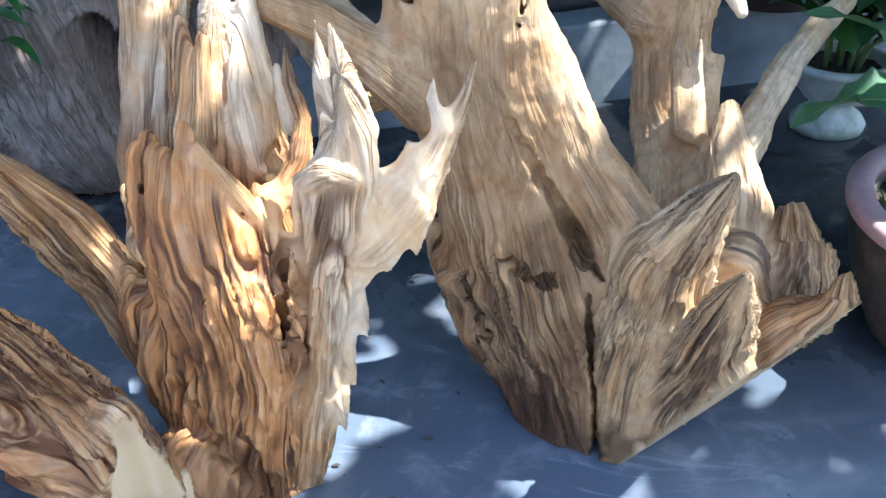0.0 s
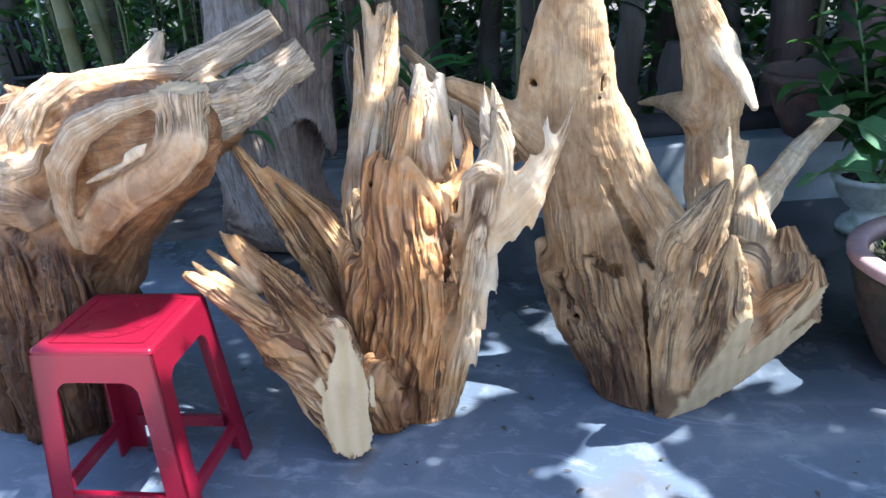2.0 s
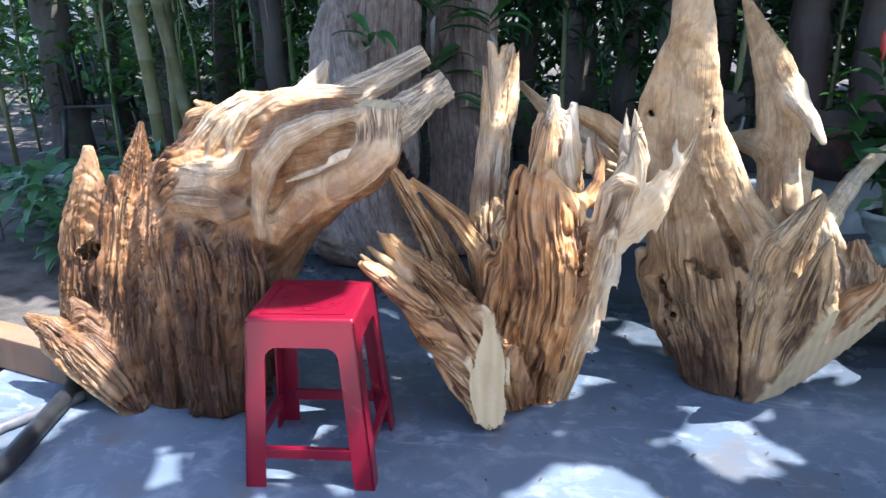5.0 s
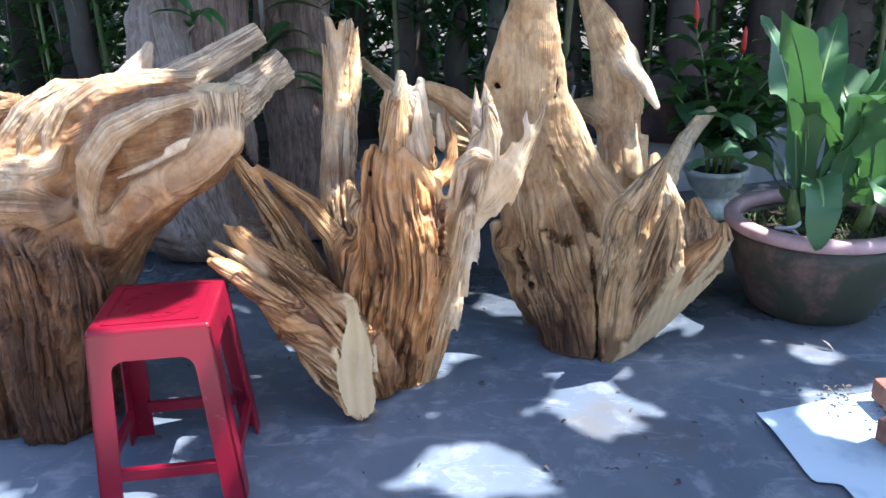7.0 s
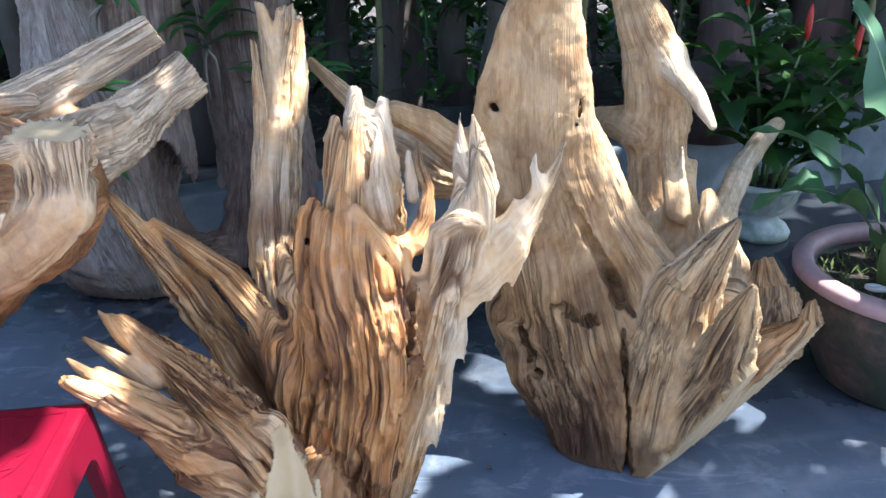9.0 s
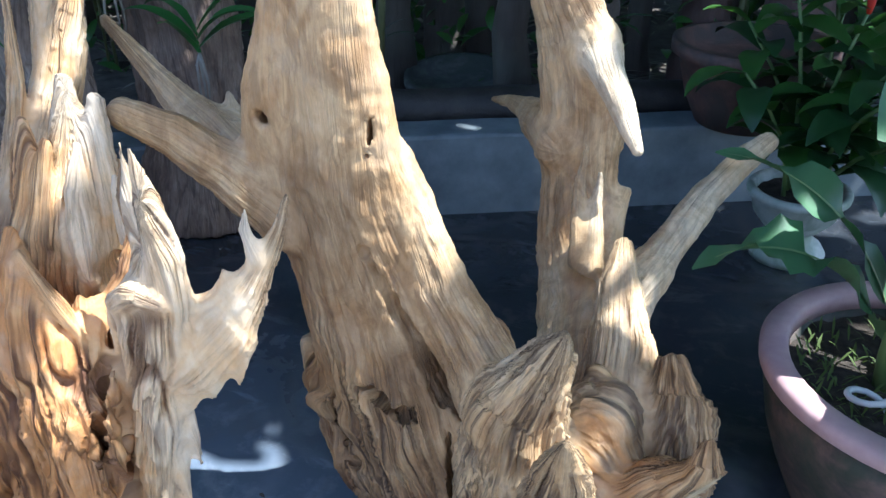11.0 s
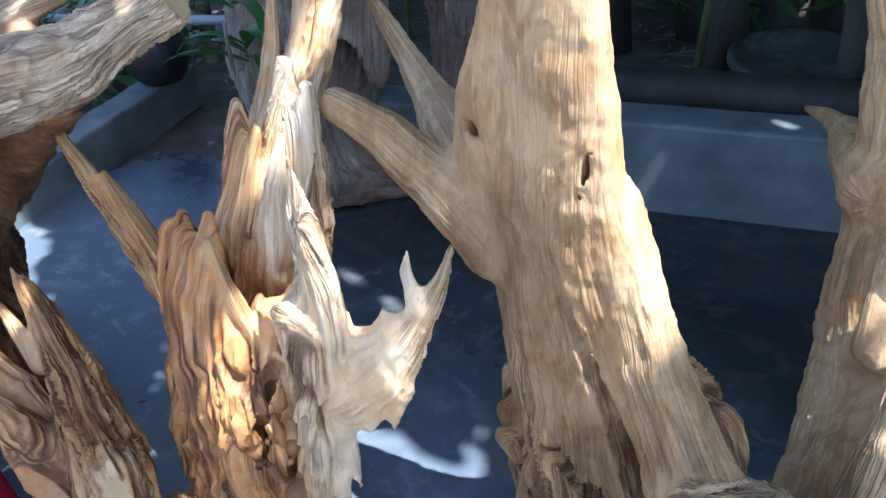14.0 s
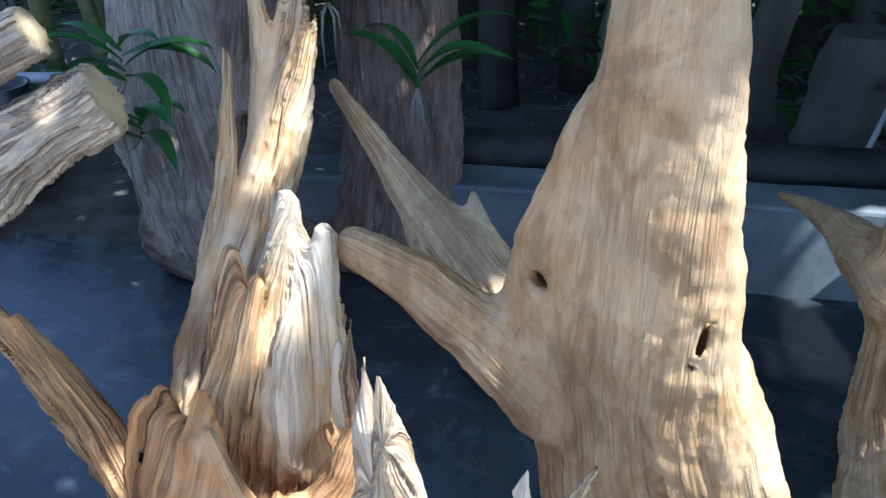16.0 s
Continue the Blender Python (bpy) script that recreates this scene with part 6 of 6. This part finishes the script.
def green_fence():
    """A far wall with a wire fence before it."""
    rough_wall("wall_far", Vector((-14, 9.5, 0)), Vector((-5.2, 10.2, 0)), 1.5, 0.2, plain_material("white_wall", (0.55, 0.55, 0.55), (0.72, 0.72, 0.71), 0.7, 3), "white plastered wall far behind the garden", "wall", 5)
    wire = plain_material("wire", (0.30, 0.31, 0.32), (0.42, 0.43, 0.44), 0.4, 20, 0.5, 0.6)
    root = thing("wire_fence", (-6.4, 7.6, 0), "grey wire mesh fence at the back", "fence")
    bm = bmesh.new()
    for i in range(36):
        for s in (-1, 1):
            x = i * 0.13
            tube(bm, [(x, 0, 0.1 if s > 0 else 1.5), (x + 0.9, 0.02 * s, 1.5 if s > 0 else 0.1)], 0.004, 4)
    part("mesh_wire", bm, wire, root)
    for x in (0.0, 1.9, 3.8, 5.6):
        bm = bmesh.new()
        tube(bm, [(x, 0, -0.1), (x, 0, 1.6)], 0.03, 10)
        part("post", bm, wire, root)


green_fence()


# ---- left of the floor: chair, rail, plank, pipe ----
def plastic_chair(at, turn):
    grey = plain_material("black_plastic", (0.018, 0.019, 0.021), (0.035, 0.036, 0.04), 0.45, 12)
    root = thing("garden_chair", at, "black plastic garden chair with arched arms", "chair", turn=turn)
    bm = bmesh.new()
    box(bm, (0.42, 0.40, 0.025), (0, 0, 0.42), 0.01)
    part("seat", bm, grey, root)
    for sx in (-1, 1):
        for sy in (-1, 1):
            bm = bmesh.new()
            tube(bm, [(sx * 0.20, sy * 0.18, 0.42), (sx * 0.23, sy * 0.22, 0.0)], [0.022, 0.016], 8)
            part("leg", bm, grey, root)
        bm = bmesh.new()
        tube(bm, [(sx * 0.20, -0.18, 0.42), (sx * 0.23, -0.2, 0.60), (sx * 0.24, -0.1, 0.64), (sx * 0.23, 0.15, 0.66)], 0.016, 8)
        part("armrest", bm, grey, root)
    for k in range(6):
        bm = bmesh.new()
        x = -0.18 + k * 0.072
        tube(bm, [(x, 0.18, 0.42), (x, 0.23, 0.65), (x * 0.9, 0.26, 0.80 + 0.03 * math.cos(x * 8))], 0.014, 6)
        part("back_slat", bm, grey, root)


plastic_chair((-4.35, 4.25, -0.05), 200)


def low_rail():
    grey = plain_material("painted_steel", (0.42, 0.45, 0.50), (0.55, 0.58, 0.62), 0.5, 14)
    root = thing("low_rail", (-3.35, 2.2, -0.05), "low grey painted steel rail", "rail")
    bm = bmesh.new()
    tube(bm, [(0, 0, 0.32), (0.65, 0.35, 0.32), (1.2, 0.7, 0.31)], 0.022, 8)
    part("rail", bm, grey, root)
    for s in (0.02, 0.6, 1.18):
        bm = bmesh.new()
        tube(bm, [(s, s * 0.57, 0.32), (s, s * 0.57, 0)], 0.02, 8)
        part("post", bm, grey, root)


low_rail()


def plank_and_pipe():
    bm = bmesh.new()
    box(bm, (1.3, 0.10, 0.12), (0, 0, 0.06), 0.006)
    single("timber_beam", bm, bark_material("beam_wood", (0.22, 0.10, 0.05), (0.38, 0.20, 0.10), 0.8), "weathered reddish timber beam lying on the floor", "beam", m=pose(-2.28, 1.02, -0.0, 0, 0, -8))
    bm = bmesh.new()
    tube(bm, [(-1.60, 0.88, 0.03), (-1.56, 0.80, 0.03), (-1.50, 0.62, 0.03), (-1.44, 0.44, 0.03), (-1.40, 0.2, 0.03), (-1.38, -0.4, 0.03)], 0.028, 12)
    single("pipe", bm, plain_material("black_rubber", (0.012, 0.012, 0.013), (0.03, 0.03, 0.032), 0.4, 20), "black rubber pipe lying on the floor", "pipe")
    bm = bmesh.new()
    tube(bm, [(-1.52, 0.82, 0.018), (-1.62, 0.6, 0.018), (-1.66, 0.35, 0.018), (-1.70, -0.2, 0.018)], 0.017, 10)
    single("pipe", bm, plain_material("grey_hose", (0.10, 0.10, 0.11), (0.16, 0.16, 0.17), 0.45, 20), "thin grey hose lying on the floor", "pipe")


plank_and_pipe()


def leaning_stick():
    bm = bmesh.new()
    a, b = Vector((0.37, 3.22, 0.24)), Vector((0.43, 3.40, 0.52))
    pts = [a.lerp(b, i / 8) for i in range(9)]
    tube(bm, pts, [0.008 + (0.0015 if i % 3 == 0 else 0) for i in range(9)], 10)
    single("bamboo_stick", bm, plain_material("white_stick", (0.22, 0.22, 0.21), (0.42, 0.42, 0.40), 0.5, 12), "pale bamboo stick leaning behind the curb", "stick")


leaning_stick()


def green_hose():
    bm = bmesh.new()
    tube(bm, [(1.33, 1.60, 0.40), (1.37, 1.56, 0.33), (1.42, 1.50, 0.20), (1.48, 1.44, 0.08), (1.56, 1.38, 0.02), (1.8, 1.3, 0.02)], 0.013, 10)
    single("garden_hose", bm, plain_material("green_hose", (0.02, 0.42, 0.14), (0.04, 0.55, 0.2), 0.35, 12), "bright green garden hose over the pot's rim", "hose")


green_hose()


def brown_blocks():
    """Two worn brick blocks left lying on the sheet."""
    clay = plain_material("worn_brick", (0.17, 0.075, 0.052), (0.29, 0.145, 0.105), 0.8, 22, 0.3, 0, 0.8)
    for x, y, turn, label in ((1.19, 0.955, 28, "reddish brown worn brick lying on the woven sheet"), (1.25, 1.12, 8, "reddish brown brick lying behind another on the sheet")):
        bm = bmesh.new()
        box(bm, (0.20, 0.10, 0.06), (0, 0, 0.03), 0.007)
        bmesh.ops.subdivide_edges(bm, edges=bm.edges[:], cuts=2, use_grid_fill=True)
        for v in bm.verts:
            v.co += Vector((1, 1, 0.5)) * 0.003 * noise.noise(v.co * 30 + Vector((x, 0, 0)))
        single("brick", smooth(bm), clay, label, "brick", "bricks on the sheet", m=pose(x, y, 0.022, 0, 0, turn))


brown_blocks()


def wood_chips():
    """Dark chips and crumbs of wood strewn over the sheet and the floor round the stumps."""
    rng = random.Random(63)
    b = Bunch()
    for i in range(150):
        on_sheet = i < 70
        x, y = (rng.gauss(1.10, 0.10), rng.gauss(1.14, 0.07)) if on_sheet else (rng.uniform(-0.9, 0.9), rng.uniform(0.75, 1.5))
        size = rng.uniform(0.006, 0.022)
        b.add(blade_data(size, size * rng.uniform(0.3, 0.7), 0.4, 0.5, rng, 3, 0.5, 0, 0.3), pose(x, y, 0.026 if on_sheet else 0.003, rng.uniform(-15, 15), 0, rng.random() * 360))
    tagged(new("wood_chips", b.make("wood_chips", BARK)), "small dark wood chips strewn on the sheet and floor", "wood chips", kind="stuff")


wood_chips()


def black_pot():
    bm = bmesh.new()
    lathe(bm, [(0.03, 0.0), (0.075, 0.0), (0.105, 0.03), (0.125, 0.09), (0.122, 0.15), (0.10, 0.20), (0.085, 0.215), (0.09, 0.235), (0.078, 0.235), (0.075, 0.21), (0.02, 0.19)], 40)
    single("flower_pot", bm, plain_material("black_glaze", (0.012, 0.013, 0.015), (0.03, 0.03, 0.033), 0.35, 14), "round-bellied black glazed pot standing on the low curb", "pot", m=pose(-2.24, 2.36, 0.143))


black_pot()


def floor_bits():
    rng = random.Random(3)
    for k in range(14):
        x, y = rng.uniform(-1.2, 1.2), rng.uniform(0.5, 2.4)
        me = blade_mesh("fallen_leaf", DEADLEAF if k % 2 else BARK, 0.02 + 0.03 * rng.random(), 0.012, 0.7, 0.4, rng, 4)
        ob = new("fallen_leaf", me)
        ob.matrix_basis = pose(x, y, 0.003, 0, 8, rng.random() * 360)
        tagged(ob, "small dry leaf lying on the concrete floor", "leaf", "leaves on the floor")


floor_bits()


# ---- unseen tree that shades the place, its crown gapped for sun flecks ----
# Sun flecks on the floor, each an opening placed in the unseen crown.
GAPS = [(-1.167, 0.555, 0.10, 0.07), (-1.01, 0.573, 0.07, 0.05), (-0.88, 0.58, 0.09, 0.045), (-0.428, 0.741, 0.05, 0.035), (-0.347, 0.783, 0.035, 0.03), (-0.489, 1.02, 0.10, 0.035), (-0.546, 0.639, 0.06, 0.05), (-0.108, 0.725, 0.07, 0.05), (0.92, 1.39, 0.04, 0.07), (-1.44, 2.11, 0.09, 0.06), (0.69, 0.945, 0.04, 0.03),
        (0.31, 1.14, 0.17, 0.13), (0.44, 1.0, 0.09, 0.06), (0.08, 0.80, 0.20, 0.09), (1.09, 1.46, 0.12, 0.10), (1.10, 1.10, 0.20, 0.19), (0.12, 1.52, 0.09, 0.035), (-0.03, 1.46, 0.05, 0.03), (0.84, 1.03, 0.07, 0.04),
        (-0.2, 2.75, 0.12, 0.06), (0.73, 0.91, 0.03, 0.03)]
# Openings for sun on wood, seat and leaves, each with its height.
HIGH = [(-0.53, 0.70, 0.46, 0.085), (-0.70, 0.64, 0.46, 0.07), (-0.55, 0.90, 0.46, 0.07), (1.2, 1.8, 0.75, 0.20), (1.1, 1.75, 0.95, 0.15), (0.60, 1.70, 0.68, 0.07), (0.84, 2.05, 0.64, 0.08), (0.36, 1.44, 0.80, 0.08), (0.33, 1.44, 1.05, 0.14), (0.55, 1.80, 0.95, 0.10), (0.55, 1.60, 0.50, 0.07),
        (-0.12, 1.36, 0.86, 0.06), (0.09, 1.18, 0.82, 0.06), (-0.53, 1.41, 1.0, 0.07), (-0.86, 1.1, 0.92, 0.14), (-0.50, 1.29, 0.56, 0.03), (-0.36, 1.6, 0.9, 0.06), (0.23, 1.20, 0.74, 0.05),
        (-0.30, 1.22, 0.58, 0.04), (-0.48, 1.03, 0.5, 0.06), (0.60, 1.30, 0.42, 0.07), (1.12, 1.80, 0.62, 0.10), (0.5, 3.0, 0.3, 0.08), (-0.62, 0.95, 0.74, 0.05), (1.28, 1.75, 0.36, 0.05)]


def shades(p):
    """True where foliage at p leaves the sunny flecks open."""
    k = p[2] / SUN.z
    x, y = p[0] - SUN.x * k, p[1] - SUN.y * k
    # No foliage over the left or front; the sunlit front bounces light back.
    if (x < -1.50 + 0.15 * noise.noise((y * 3, 0, 0)) and y < 1.5) or y < 0.10 + 0.3 * noise.noise((x * 2, 5, 0)):
        return False
    wob = 0.5 * noise.noise((x * 11, y * 11, 0))
    for gx, gy, ax, ay in GAPS:
        if ((x - gx) / (ax * 0.85)) ** 2 + ((y - gy) / (ay * 0.85)) ** 2 < 1 + wob:
            return False
    for gx, gy, gz, r in HIGH:
        k = (p[2] - gz) / SUN.z
        if math.hypot(p[0] - SUN.x * k - gx, p[1] - SUN.y * k - gy) < r + 0.01:
            return False
    return True


def shade_tree():
    root = thing("tree", (3.4, 4.6, -0.06), "unseen tall shade tree, its wide leafy crown open where sun flecks fall", "tree")
    bm = bmesh.new()
    tube(bm, [(0, 0, 0), (-0.05, 0, 1.2), (-0.1, 0, 2.4), (-0.3, -0.1, 3.3)], [0.24, 0.19, 0.16, 0.13], 16, 0.12, 1)
    part("trunk", bm, BARK, root)
    for k, (x, y, z) in enumerate([(-2.6, -2.4, 3.9), (-1.2, -3.2, 3.7), (-3.6, -0.6, 4.0), (-2.2, 1.0, 4.1), (0.6, -2.6, 4.0)]):
        bm = bmesh.new()
        tube(bm, [(-0.25, -0.1, 3.1), (x * 0.4, y * 0.4, 3.6), (x * 0.75, y * 0.75, z), (x, y, z + 0.1)], [0.10, 0.07, 0.04, 0.015], 9, 0.1, k)
        part("limb", bm, BARK, root)
    rng = random.Random(17)
    b = Bunch()
    shapes = [blade_data(0.20 + 0.03 * i, 0.10 + 0.01 * i, 0.7, 0.25, rng, 3, 0.45, 0, 0.3) for i in range(4)]
    for i in range(30000):
        p = Vector((rng.uniform(-4.5, 5.4), rng.uniform(-0.2, 8.2), rng.uniform(3.2, 3.9)))
        turn = rng.random() * 360
        reach = Vector((math.cos(radians(turn)), math.sin(radians(turn)), 0.3)) * 0.14
        thin = p.y > 4.2 or p.x < -2.6 or (p.x > 2.4 and p.y > 2.4)
        if noise.noise((p.x * 2.3, p.y * 2.3, 7.7)) < (-0.02 if thin else 0.58) and all(shades(p + reach * k) for k in (0, 1, 2)):
            b.add(shapes[rng.randrange(4)], pose(p.x - 3.4, p.y - 4.6, p.z + 0.06, rng.uniform(-25, 25), rng.uniform(0, 40), turn))
    ob = new("crown", b.make("crown", LEAF))
    ob.parent = root


shade_tree()
